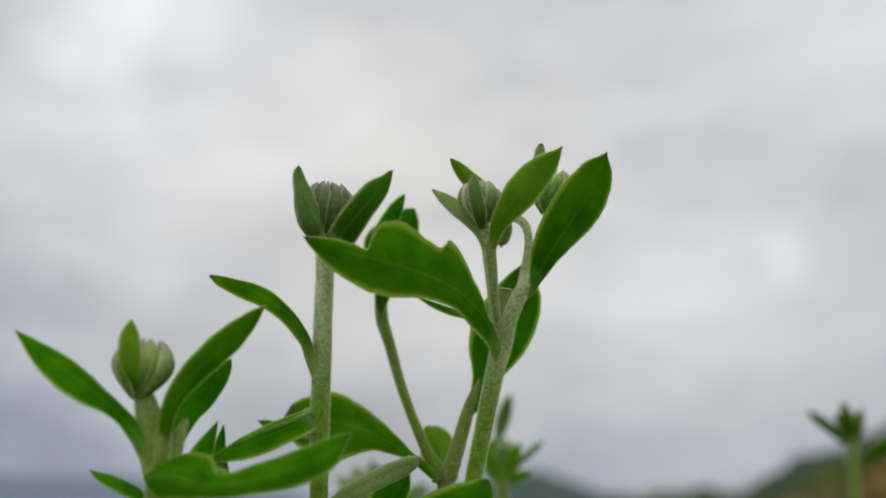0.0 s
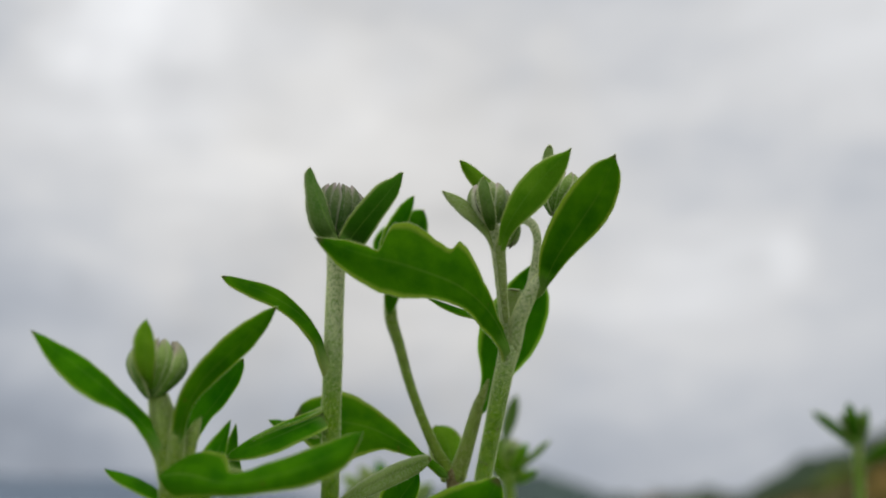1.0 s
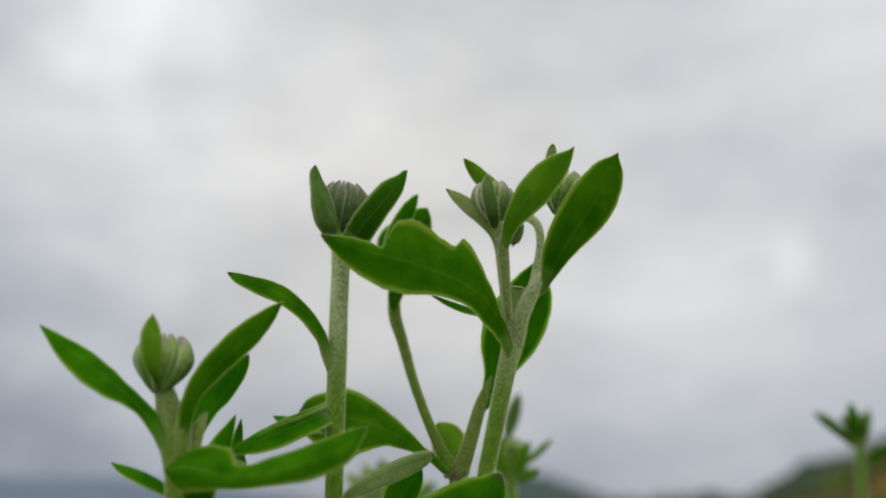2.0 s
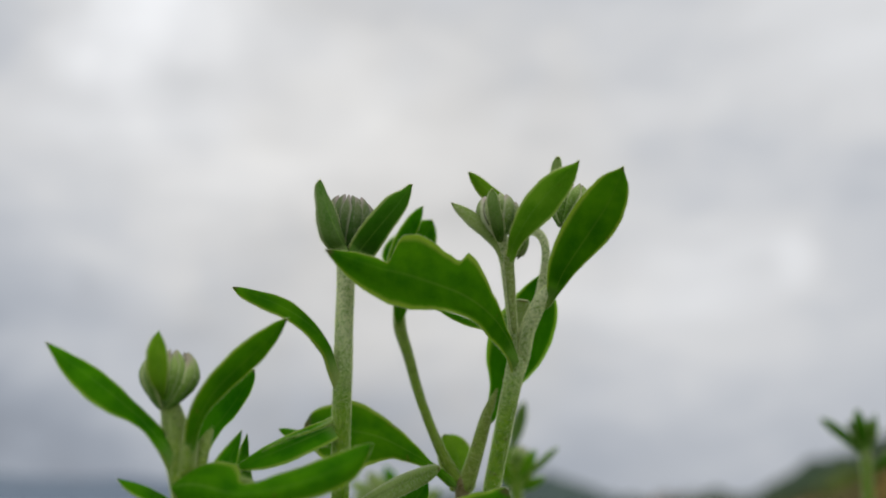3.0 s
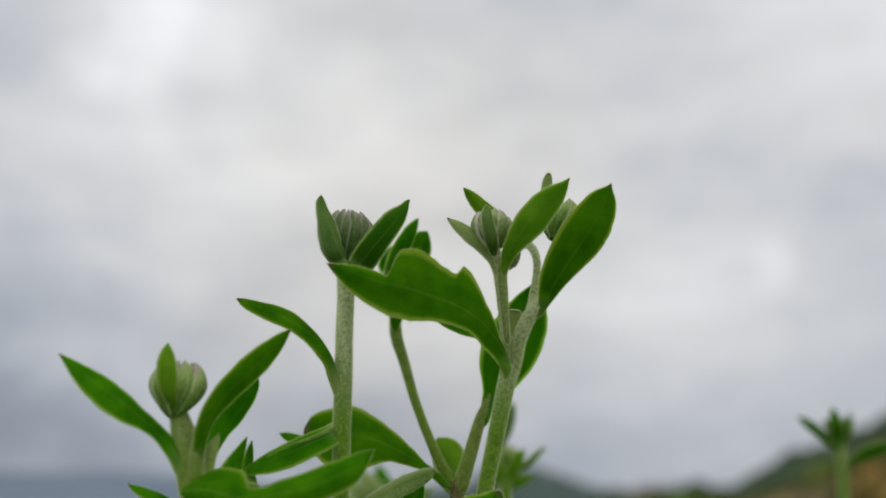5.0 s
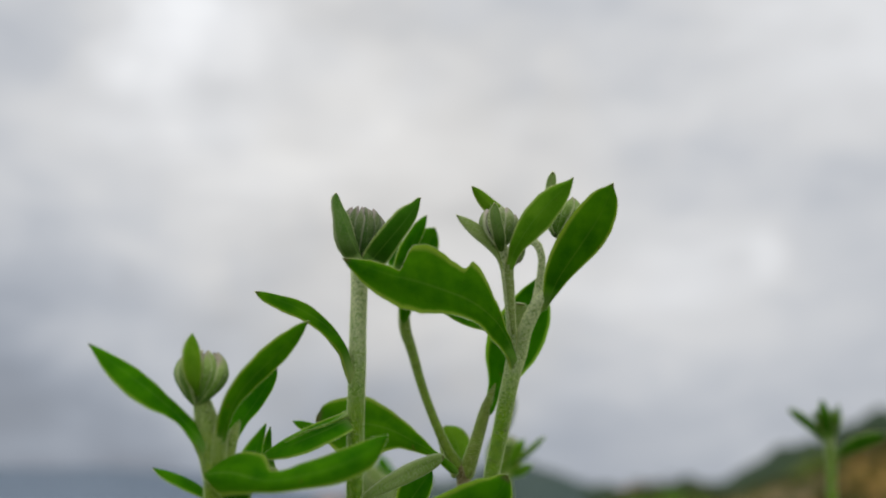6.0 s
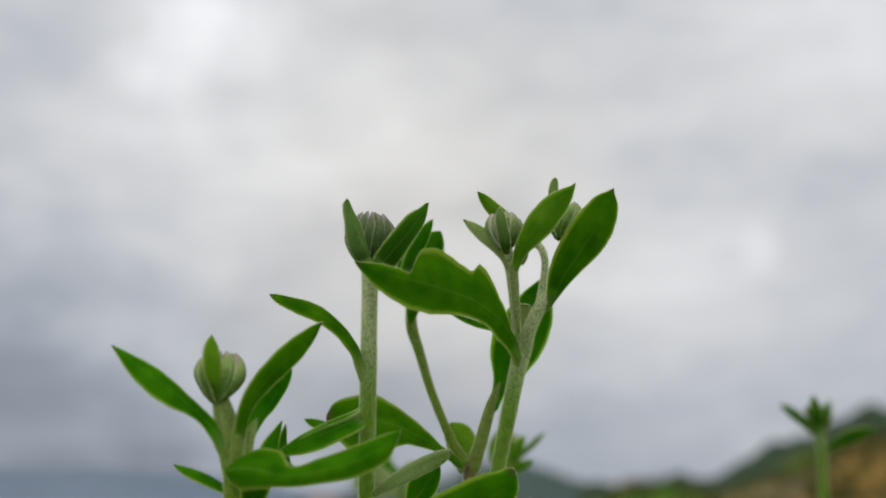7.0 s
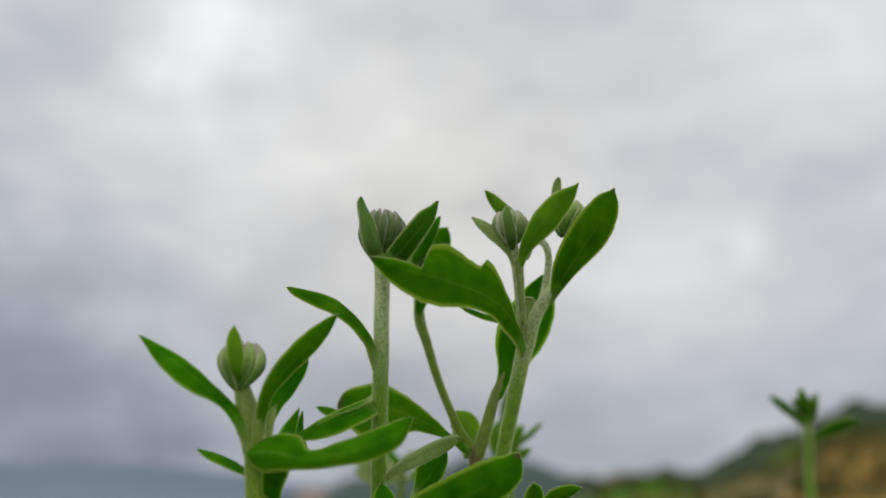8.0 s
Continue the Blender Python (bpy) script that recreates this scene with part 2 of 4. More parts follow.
def ground_material():
    """Grassland with a ragged patch of dry earth on the bank and a lusher strip beside it."""
    m = Nodes("meadow_ground")
    at = m.add("TexCoord").outputs["Object"]
    big, mid, clod, small = m.noise(0.5, at, 5.0, 0.6), m.noise(1.3, at, 5.0, 0.6), m.noise(3.6, at, 4.0, 0.6), m.noise(12.0, at, 4.0, 0.65)

    def patch(x, y, r):
        gap = m.add("VectorMath", {0: at, 1: (x, y, 0.4)}, operation="DISTANCE").outputs["Value"]
        ragged = m.calc("MULTIPLY_ADD", m.calc("SUBTRACT", mid, 0.5), 1.1 * r, gap)
        return m.span(ragged, r + min(0.25, 0.6 * r), r - min(0.25, 0.6 * r), 0.0, 1.0, True)

    grass = m.mix(m.span(big, 0.38, 0.62), (0.07, 0.13, 0.03), (0.12, 0.17, 0.05))
    grass = m.mix(m.calc("MULTIPLY", m.span(small, 0.48, 0.7), 0.5), grass, (0.20, 0.19, 0.08))
    lush = m.mix(m.span(mid, 0.4, 0.6), (0.065, 0.20, 0.009), (0.10, 0.25, 0.014))
    earth = m.mix(m.span(clod, 0.40, 0.58), (0.40, 0.245, 0.07), (0.11, 0.07, 0.022))
    earth = m.mix(m.span(m.noise(2.4, at, 3.0, 0.5), 0.58, 0.70, 0.0, 0.6, True), earth, (0.54, 0.40, 0.22))
    earth = m.mix(m.span(m.noise(1.9, at, 4.0, 0.6, 0.4), 0.60, 0.70, 0.0, 0.7, True), earth, (0.13, 0.16, 0.03))
    earth = m.mix(m.calc("MULTIPLY", m.span(small, 0.44, 0.62), 0.6), earth, (0.06, 0.07, 0.018))
    col = m.mix(patch(5.0, 5.4, 3.45), grass, earth)
    col = m.mix(patch(2.05, 4.85, 0.34), col, (0.58, 0.44, 0.25))
    col = m.mix(patch(1.6, 5.2, 0.42), col, lush)
    bump = m.add("Bump", {"Strength": 0.6, "Distance": 0.1, "Height": small}).outputs[0]
    return m.finish(m.add("BsdfPrincipled", {"Base Color": col, "Roughness": 0.9, "Specular IOR Level": 0.1, "Normal": bump}).outputs[0])


MEADOW = ground_material()
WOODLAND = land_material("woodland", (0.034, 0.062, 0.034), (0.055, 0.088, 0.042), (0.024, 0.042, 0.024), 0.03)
# distance haze is painted into the next two base colours, pale and bluish
FAR_WOODLAND = land_material("haze_tinted_woodland", (0.075, 0.115, 0.105), (0.10, 0.14, 0.12), (0.06, 0.09, 0.09), 0.012)
MOUNTAIN = land_material("haze_tinted_mountain", (0.23, 0.29, 0.37), (0.26, 0.32, 0.40), (0.21, 0.27, 0.35), 0.002)
HOUSE_WALL = land_material("pinkish_plaster", (0.52, 0.43, 0.38), (0.57, 0.49, 0.44), (0.46, 0.38, 0.34), 0.4)
HOUSE_ROOF = land_material("roof_tiles", (0.40, 0.24, 0.18), (0.46, 0.30, 0.24), (0.34, 0.20, 0.16), 0.8)
DARK_PANE = land_material("dark_window_pane", (0.05, 0.06, 0.07), (0.07, 0.08, 0.09), (0.04, 0.05, 0.05), 0.5)
BUSH = land_material("bush_leaves", (0.045, 0.075, 0.018), (0.075, 0.10, 0.025), (0.03, 0.05, 0.012), 6.0)
OLIVE_BUSH = land_material("olive_leaves", (0.13, 0.20, 0.025), (0.19, 0.24, 0.045), (0.09, 0.13, 0.02), 6.0)
TUFT = land_material("grass_blades", (0.07, 0.10, 0.02), (0.20, 0.155, 0.05), (0.05, 0.07, 0.015), 1.5)


def ahead(az, el):
    """Unit vector at az degrees right of the y axis and el degrees up."""
    a, e = radians(az), radians(el)
    return Vector((math.sin(a) * math.cos(e), math.cos(a) * math.cos(e), math.sin(e)))


def cloud_material():
    m = Nodes("cloud_cover")
    way = m.add("VectorMath", {0: m.add("TexCoord").outputs["Object"]}, operation="NORMALIZE").outputs[0]
    turned = m.add("Mapping", {"Vector": way, "Rotation": (0.0, radians(-32), 0.0), "Scale": (1.0, 1.0, 2.3)}).outputs[0]
    big = m.noise(2.2, turned, 3.0, 0.42, 0.25)
    small = m.noise(7.0, turned, 4.0, 0.5, 0.35)
    puff = m.noise(11.0, way, 4.0, 0.5)

    def lobe(az, el, inner, outer):
        """1 within inner degrees of a direction, fading to 0 at outer degrees."""
        gap = m.add("VectorMath", {0: way, 1: tuple(ahead(az, el))}, operation="DISTANCE").outputs["Value"]
        bent = m.calc("MULTIPLY_ADD", m.calc("SUBTRACT", puff, 0.5), radians(outer) * 0.9, gap)
        return m.span(bent, radians(outer), radians(inner), 0.0, 1.0, True)

    light = m.calc("MULTIPLY_ADD", m.span(big, 0.3, 0.7), 0.17, 0.487)
    light = m.calc("MULTIPLY_ADD", m.span(small, 0.3, 0.7), 0.10, light)
    for az, el, inner, outer, gain in CLOUD_LIGHTS:
        light = m.calc("MULTIPLY_ADD", lobe(az, el, inner, outer), gain, light)
    height = m.add("SeparateXYZ", {0: way}).outputs[2]
    light = m.calc("MULTIPLY", light, m.span(height, 0.0, 0.34, 0.765, 1.0, True))
    tint = m.mix(m.span(light, 0.36, 0.66), (0.87, 0.96, 1.12), (0.985, 1.0, 1.03))
    tint = m.mix(m.calc("MULTIPLY", lobe(-4, 22, 3, 24), 0.8), tint, (1.01, 0.998, 0.98))
    return m.finish(m.add("Emission", {"Color": tint, "Strength": light}).outputs[0])


# bright and dark parts of the cloud cover: azimuth, height, inner and outer radius in degrees, gain
CLOUD_LIGHTS = [(-26.3, 35.5, 0, 9, 0.27), (32, 36, 3, 16, 0.07), (-20, 28, 0, 16, 0.10), (25.2, 17.6, 0, 2.6, 0.12), (-6, 24, 2, 22, 0.05), (-36, 2, 4, 20, -0.20), (14, 4, 3, 18, 0.02), (-9, 3, 2, 14, -0.07), (-15, 13, 1, 9, -0.06), (20, 14, 2, 14, 0.04), (0, 38, 2, 13, -0.06), (21, 28, 2, 12, -0.03), (12, 25, 1, 8, 0.05)]
CLOUDS = cloud_material()


# ---------------------------------------------------------------- mesh helpers
def link_mesh(name, bm, material, parent=None, label="", smooth=True):
    data = bpy.data.meshes.new(name)
    bm.to_mesh(data)
    bm.free()
    data.materials.append(material)
    if smooth:
        data.shade_smooth()
    ob = new(name, data)
    if parent:
        ob.parent = parent
    return tagged(ob, label)


def part(name, bm, material, parent, label="", smooth=True):
    return link_mesh(name, bm, material, parent, label, smooth)


def spline(points, count):
    """count + 1 points along a smooth curve through the given tuples."""
    p = np.array(points, float)
    p = np.vstack([2 * p[0] - p[1], p, 2 * p[-1] - p[-2]])
    n = len(p) - 3
    out = []
    for s in np.linspace(0, n, count + 1):
        k = min(int(s), n - 1)
        f = s - k
        a, b, c, d = p[k : k + 4]
        out.append(0.5 * (2 * b + (c - a) * f + (2 * a - 5 * b + 4 * c - d) * f**2 + (3 * b - a - 3 * c + d) * f**3))
    return np.array(out)


def even(points, count):
    """The curve through the points, in even steps of length."""
    fine = spline(points, 16 * (len(points) - 1))
    run = np.r_[0, np.cumsum(np.linalg.norm(np.diff(fine[:, :3], axis=0), axis=1))]
    at = np.linspace(0, run[-1], count + 1)
    return np.stack([np.interp(at, run, column) for column in fine.T], 1)


# ---------------------------------------------------------------- land and sky
def build_clouds():
    bm = bmesh.new()
    R, grid = 3900.0, []
    for el in np.linspace(-4, 80, 43):
        grid.append([bm.verts.new(R * ahead(az, el)) for az in np.linspace(-80, 80, 65)])
    for a, b in zip(grid, grid[1:]):
        for k in range(len(a) - 1):
            bm.faces.new((a[k], a[k + 1], b[k + 1], b[k]))
    ob = link_mesh("cloud_cover", bm, CLOUDS)
    return tagged(ob, "soft grey overcast clouds drifting across the sky", "clouds", kind="structure")


def smooth_step(x):
    x = min(max(x, 0.0), 1.0)
    return x * x * (3 - 2 * x)


BANK = [(4, 0.0), (9, 0.22), (13, 0.34), (15.5, 0.40), (18, 0.40), (20, 0.34), (21, 0.36), (22, 0.39), (24.8, 0.47), (27, 0.55), (28.7, 0.62), (31.6, 0.69), (38, 0.7), (60, 0.66), (95, 0.0)]


def land_height(az, r):
    """Flat land with a bank of dry earth ahead to the right."""
    bank = float(np.interp(az, *zip(*BANK)))
    bank *= smooth_step((r - 3.6) / 2.2) * smooth_step((16 - r) / 8)
    a = radians(az)
    rough = noise.noise((r * math.sin(a) * 1.7, r * math.cos(a) * 1.7, 0)) * 0.05 * smooth_step((r - 1.0) / 3) * smooth_step((30 - r) / 20)
    return bank + rough * (1 + 1.2 * smooth_step(bank / 0.3))


def build_ground():
    bm = bmesh.new()
    radii = [0.0] + list(np.geomspace(0.06, 3.0, 26)) + list(np.linspace(3.3, 16, 40)) + list(np.geomspace(18, 3800, 26))
    rings = []
    for r in radii[1:]:
        ring = []
        for k in range(180):
            az = 2.0 * k - 180
            p = float(r) * ahead(az, 0)
            ring.append(bm.verts.new((p.x, p.y, land_height(az, r))))
        rings.append(ring)
    mid = bm.verts.new((0, 0, 0))
    for k in range(180):
        bm.faces.new((mid, rings[0][(k + 1) % 180], rings[0][k]))
    for a, b in zip(rings, rings[1:]):
        for k in range(180):
            j = (k + 1) % 180
            bm.faces.new((a[k], a[j], b[j], b[k]))
    bmesh.ops.recalc_face_normals(bm, faces=bm.faces)
    ob = link_mesh("ground", bm, MEADOW)
    return tagged(ob, "grassy land with a bank of dry ochre earth", "ground", kind="structure")


def hill(name, label, dist, rise, material, lump, size):
    """A ridge at dist metres; rise: pairs of azimuth and height of the skyline in degrees; lump: height of crowns in metres."""
    bm = bmesh.new()
    azs = np.arange(rise[0][0], rise[-1][0] + 1e-6, (rise[-1][0] - rise[0][0]) / 90)
    grid = []
    for f in np.linspace(0, 1, 22):
        r, row = dist * (0.62 + 0.7 * f), []
        k = math.sin(math.pi * min(f / 0.54, 1) / 2) if f < 0.54 else math.cos(math.pi * (f - 0.54) / 0.92)
        for az in azs:
            top = 0.27 + dist * math.tan(radians(np.interp(az, *zip(*rise))))
            p = float(r) * ahead(az, 0)
            bump = abs(noise.noise(Vector((p.x, p.y, 0)) / size)) + 0.5 * abs(noise.noise(Vector((p.x, p.y, 7)) / size * 2.3))
            row.append(bm.verts.new((p.x, p.y, max(top * k, 0) + lump * (bump - 0.5) * (k > 0.05) - (0.5 if k <= 0.05 else 0))))
        grid.append(row)
    for a, b in zip(grid, grid[1:]):
        for k in range(len(a) - 1):
            bm.faces.new((a[k], b[k], b[k + 1], a[k + 1]))
    ob = link_mesh(name, bm, material)
    return tagged(ob, label, "hill", kind="structure")


def box(bm, lo, hi):
    m = Matrix.Translation([(a + b) / 2 for a, b in zip(lo, hi)]) @ Matrix.Diagonal([b - a for a, b in zip(lo, hi)] + [1])
    bmesh.ops.create_cube(bm, size=1, matrix=m)


def house(az, dist, wide, high, storeys, label):
    """A plastered house with a hipped tile roof, windows and a door."""
    p = dist * ahead(az, 0)
    ob = new("house")
    ob.matrix_world = pose(p.x, p.y, 0, 0, 0, -az)
    tagged(ob, label, "house")
    deep = wide * 0.6
    bm = bmesh.new()
    box(bm, (-wide / 2, 0, -0.2), (wide / 2, deep, high))
    part("wall", bm, HOUSE_WALL, ob)
    bm = bmesh.new()
    e = 0.5
    low = [bm.verts.new(c) for c in ((-wide / 2 - e, -e, high), (wide / 2 + e, -e, high), (wide / 2 + e, deep + e, high), (-wide / 2 - e, deep + e, high))]
    a, b = bm.verts.new((-wide / 4, deep / 2, high * 1.32)), bm.verts.new((wide / 4, deep / 2, high * 1.32))
    for f in ((low[0], low[1], b, a), (low[1], low[2], b), (low[2], low[3], a, b), (low[3], low[0], a), (low[3], low[2], low[1], low[0])):
        bm.faces.new(f)
    link_mesh("roof", bm, HOUSE_ROOF, ob, smooth=False)
    count, storey = max(3, int(wide / 3)), high / storeys
    for s in range(storeys):
        for k in range(count):
            x, z = -wide / 2 + wide * (k + 0.5) / count, s * storey + 0.9
            bm = bmesh.new()
            door = s == 0 and k == count // 2
            box(bm, (x - 0.5, -0.04, 0 if door else z), (x + 0.5, 0.05, 2.1 if door else z + 1.3))
            part("door" if door else "window", bm, DARK_PANE, ob)
    return ob


def build_tufts():
    """Clumps of grass blades on the bank."""
    rng = random.Random(5)
    bm = bmesh.new()
    for _ in range(900):
        az, r = rng.uniform(13, 46), rng.uniform(3.9, 7.5)
        base = float(r) * ahead(az, 0)
        base.z = land_height(az, r) - 0.02
        tall = rng.uniform(0.03, 0.10) * (1.8 if rng.random() < 0.15 else 1)
        for _ in range(9):
            turn = rng.uniform(0, 2 * math.pi)
            out, side = Vector((math.cos(turn), math.sin(turn), 0)), Vector((-math.sin(turn), math.cos(turn), 0))
            lean, w, root = rng.uniform(0.2, 0.9), rng.uniform(0.003, 0.007), base + out * rng.uniform(0, 0.03)
            a, b = bm.verts.new(root - side * w), bm.verts.new(root + side * w)
            mid = root + out * tall * lean * 0.4 + Vector((0, 0, tall * 0.65))
            c, d = bm.verts.new(mid - side * w * 0.8), bm.verts.new(mid + side * w * 0.8)
            e = bm.verts.new(root + out * tall * lean + Vector((0, 0, tall)))
            bm.faces.new((a, b, d, c))
            bm.faces.new((c, d, e))
    ob = link_mesh("grass_tufts", bm, TUFT)
    return tagged(ob, "green and straw-coloured grass tufts on the earth bank", "grass", kind="stuff")


def build_shrubs(name, label, seed, spots, material):
    """Low bushes on the bank, clumps of small leaves; spots: azimuth, distance and size."""
    rng = random.Random(seed)
    bm = bmesh.new()
    for az, r, size in spots:
        base = float(r) * ahead(az, 0)
        base.z = land_height(az, r)
        for _ in range(int(1100 * size)):
            q = Vector((rng.gauss(0, 1), rng.gauss(0, 1), rng.gauss(0, 1))).normalized() * rng.uniform(0.45, 1.05) * size
            q = base + Vector((q.x * 1.5, q.y * 1.5, abs(q.z) * 0.9))
            x = Vector((rng.gauss(0, 1), rng.gauss(0, 1), rng.gauss(0, 1))).normalized()
            y = x.orthogonal().normalized()
            long, wide = rng.uniform(0.012, 0.026), rng.uniform(0.006, 0.011)
            bm.faces.new([bm.verts.new(c) for c in (q - x * long, q + y * wide, q + x * long, q - y * wide)])
    ob = link_mesh(name, bm, material)
    return tagged(ob, label, "bush", kind="stuff")


# ---------------------------------------------------------------- plants (lengths in millimetres)
MM = 0.001


def shoot_at(x, y, label):
    ob = new("flower_shoot")
    ob.location = (x * MM, y * MM, 0)
    return tagged(ob, label, "flower shoot", "flower shoots of the plant")


def local(shoot, points):
    return np.array(points, float)[:, :3] * MM - np.array(shoot.location)


DOWN = {}  # hairs of each shoot: vertices and triangles


def add_down(shoot, faces, density, long, wide_mm=0.02, unruly=0.45, turn=None):
    """Short white hairs on faces, density per square millimetre, on what stands clear of the lower stalk."""
    verts, tris = DOWN.setdefault(shoot.name, ([], []))
    rng = random.Random(len(verts))
    for f in faces:
        centre = f.calc_center_median()
        high = (turn @ centre if turn else centre).z + shoot.location.z
        if high < 0.262:
            continue
        spots = f.calc_area() * 1e6 * density * min(max(0.6 + (high - 0.27) * 18, 0.6), 1.6)  # woollier towards the top
        corners = [v.co for v in f.verts]
        for _ in range(int(spots + rng.random())):
            along = rng.random()
            p = corners[0].lerp(corners[1], along).lerp(corners[-1].lerp(corners[-2], along), rng.random())
            stray = Vector((rng.gauss(0, 1), rng.gauss(0, 1), rng.gauss(0, 1)))
            way = (f.normal + stray * unruly).normalized() * rng.uniform(0.5, 1.2) * long * MM
            wide = way.cross(stray).normalized() * wide_mm * MM
            k = len(verts)
            hair = (p - wide, p + wide, p + way)
            verts.extend(turn @ q for q in hair) if turn else verts.extend(hair)
            tris.append((k, k + 1, k + 2))


def finish_down(shoot):
    verts, tris = DOWN.pop(shoot.name)
    data = bpy.data.meshes.new("down")
    data.from_pydata([tuple(v) for v in verts], [], tris)
    data.materials.append(HAIR)
    ob = new("down", data)
    ob.parent = shoot
    tagged(ob, "fine white hairs", kind="stuff")


def stem(shoot, points, red=0, green=0, young=0, name="stem"):
    """A downy stalk through points with a radius each, slightly uneven."""
    path = even(points, max(10, 6 * (len(points) - 1)))
    at, radius = local(shoot, path), path[:, 3] * MM
    bm, sides, rings = bmesh.new(), 14, []
    up = Vector((0.3, -1, 0.1)).normalized()
    for k, p in enumerate(at):
        t = Vector(at[min(k + 1, len(at) - 1)] - at[max(k - 1, 0)]).normalized()
        x = t.cross(up).normalized()
        y = t.cross(x)
        ring = []
        for s in range(sides):
            a = 2 * math.pi * s / sides
            r = radius[k] * (1 + 0.02 * math.cos(5 * a + 0.2 * k) + 0.04 * noise.noise(Vector(p) * 600 + Vector((a, 0, 0))))
            ring.append(bm.verts.new(Vector(p) + x * r * math.cos(a) + y * r * math.sin(a)))
        rings.append(ring)
    for a, b in zip(rings, rings[1:]):
        for s in range(sides):
            bm.faces.new((a[s], a[(s + 1) % sides], b[(s + 1) % sides], b[s]))
    for ring, out in ((rings[0], at[0] - at[1]), (rings[-1], at[-1] - at[-2])):
        mid = sum((v.co for v in ring), Vector()) / sides
        step, last = Vector(out).normalized() * (ring[0].co - mid).length, ring
        for turn in (30, 60):
            dome = [bm.verts.new(mid + (v.co - mid) * math.cos(radians(turn)) + step * math.sin(radians(turn))) for v in ring]
            for s in range(sides):
                bm.faces.new((last[s], last[(s + 1) % sides], dome[(s + 1) % sides], dome[s]))
            last = dome
        bm.faces.new(last)
    bmesh.ops.recalc_face_normals(bm, faces=bm.faces)
    add_down(shoot, bm.faces, 40 if green or red else 85, 0.34, 0.013, 0.2)
    return part(name, bm, OLIVE_STEM if red > 1 else RED_STEM if red else GREEN_STEM if green else YOUNG_STEM if young else STEM, shoot, "reddish-brown stretch of the stem" if red == 1 else "")


def rounded(u, outline):
    """Share of the half width at u, with the corners of a lobed outline softened."""
    return float(np.mean(np.interp(np.clip(u + np.linspace(-0.004, 0.004, 5), 0, 1), *zip(*outline))))


def flowing(outline):
    """A smooth outline through pairs of place and share, with no overshoot."""
    x, y = np.array(outline, float).T
    h, d = np.diff(x), np.diff(y) / np.diff(x)
    slope = np.r_[d[0], np.where(d[:-1] * d[1:] > 0, 2 * d[:-1] * d[1:] / (d[:-1] + d[1:] + 1e-12), 0), d[-1]]

    def share(u):
        k = int(min(max(np.searchsorted(x, u) - 1, 0), len(h) - 1))
        f = (u - x[k]) / h[k]
        return float(y[k] * (1 + 2 * f) * (1 - f) ** 2 + slope[k] * h[k] * f * (1 - f) ** 2 + y[k + 1] * f * f * (3 - 2 * f) - slope[k + 1] * h[k] * f * f * (1 - f))

    return share


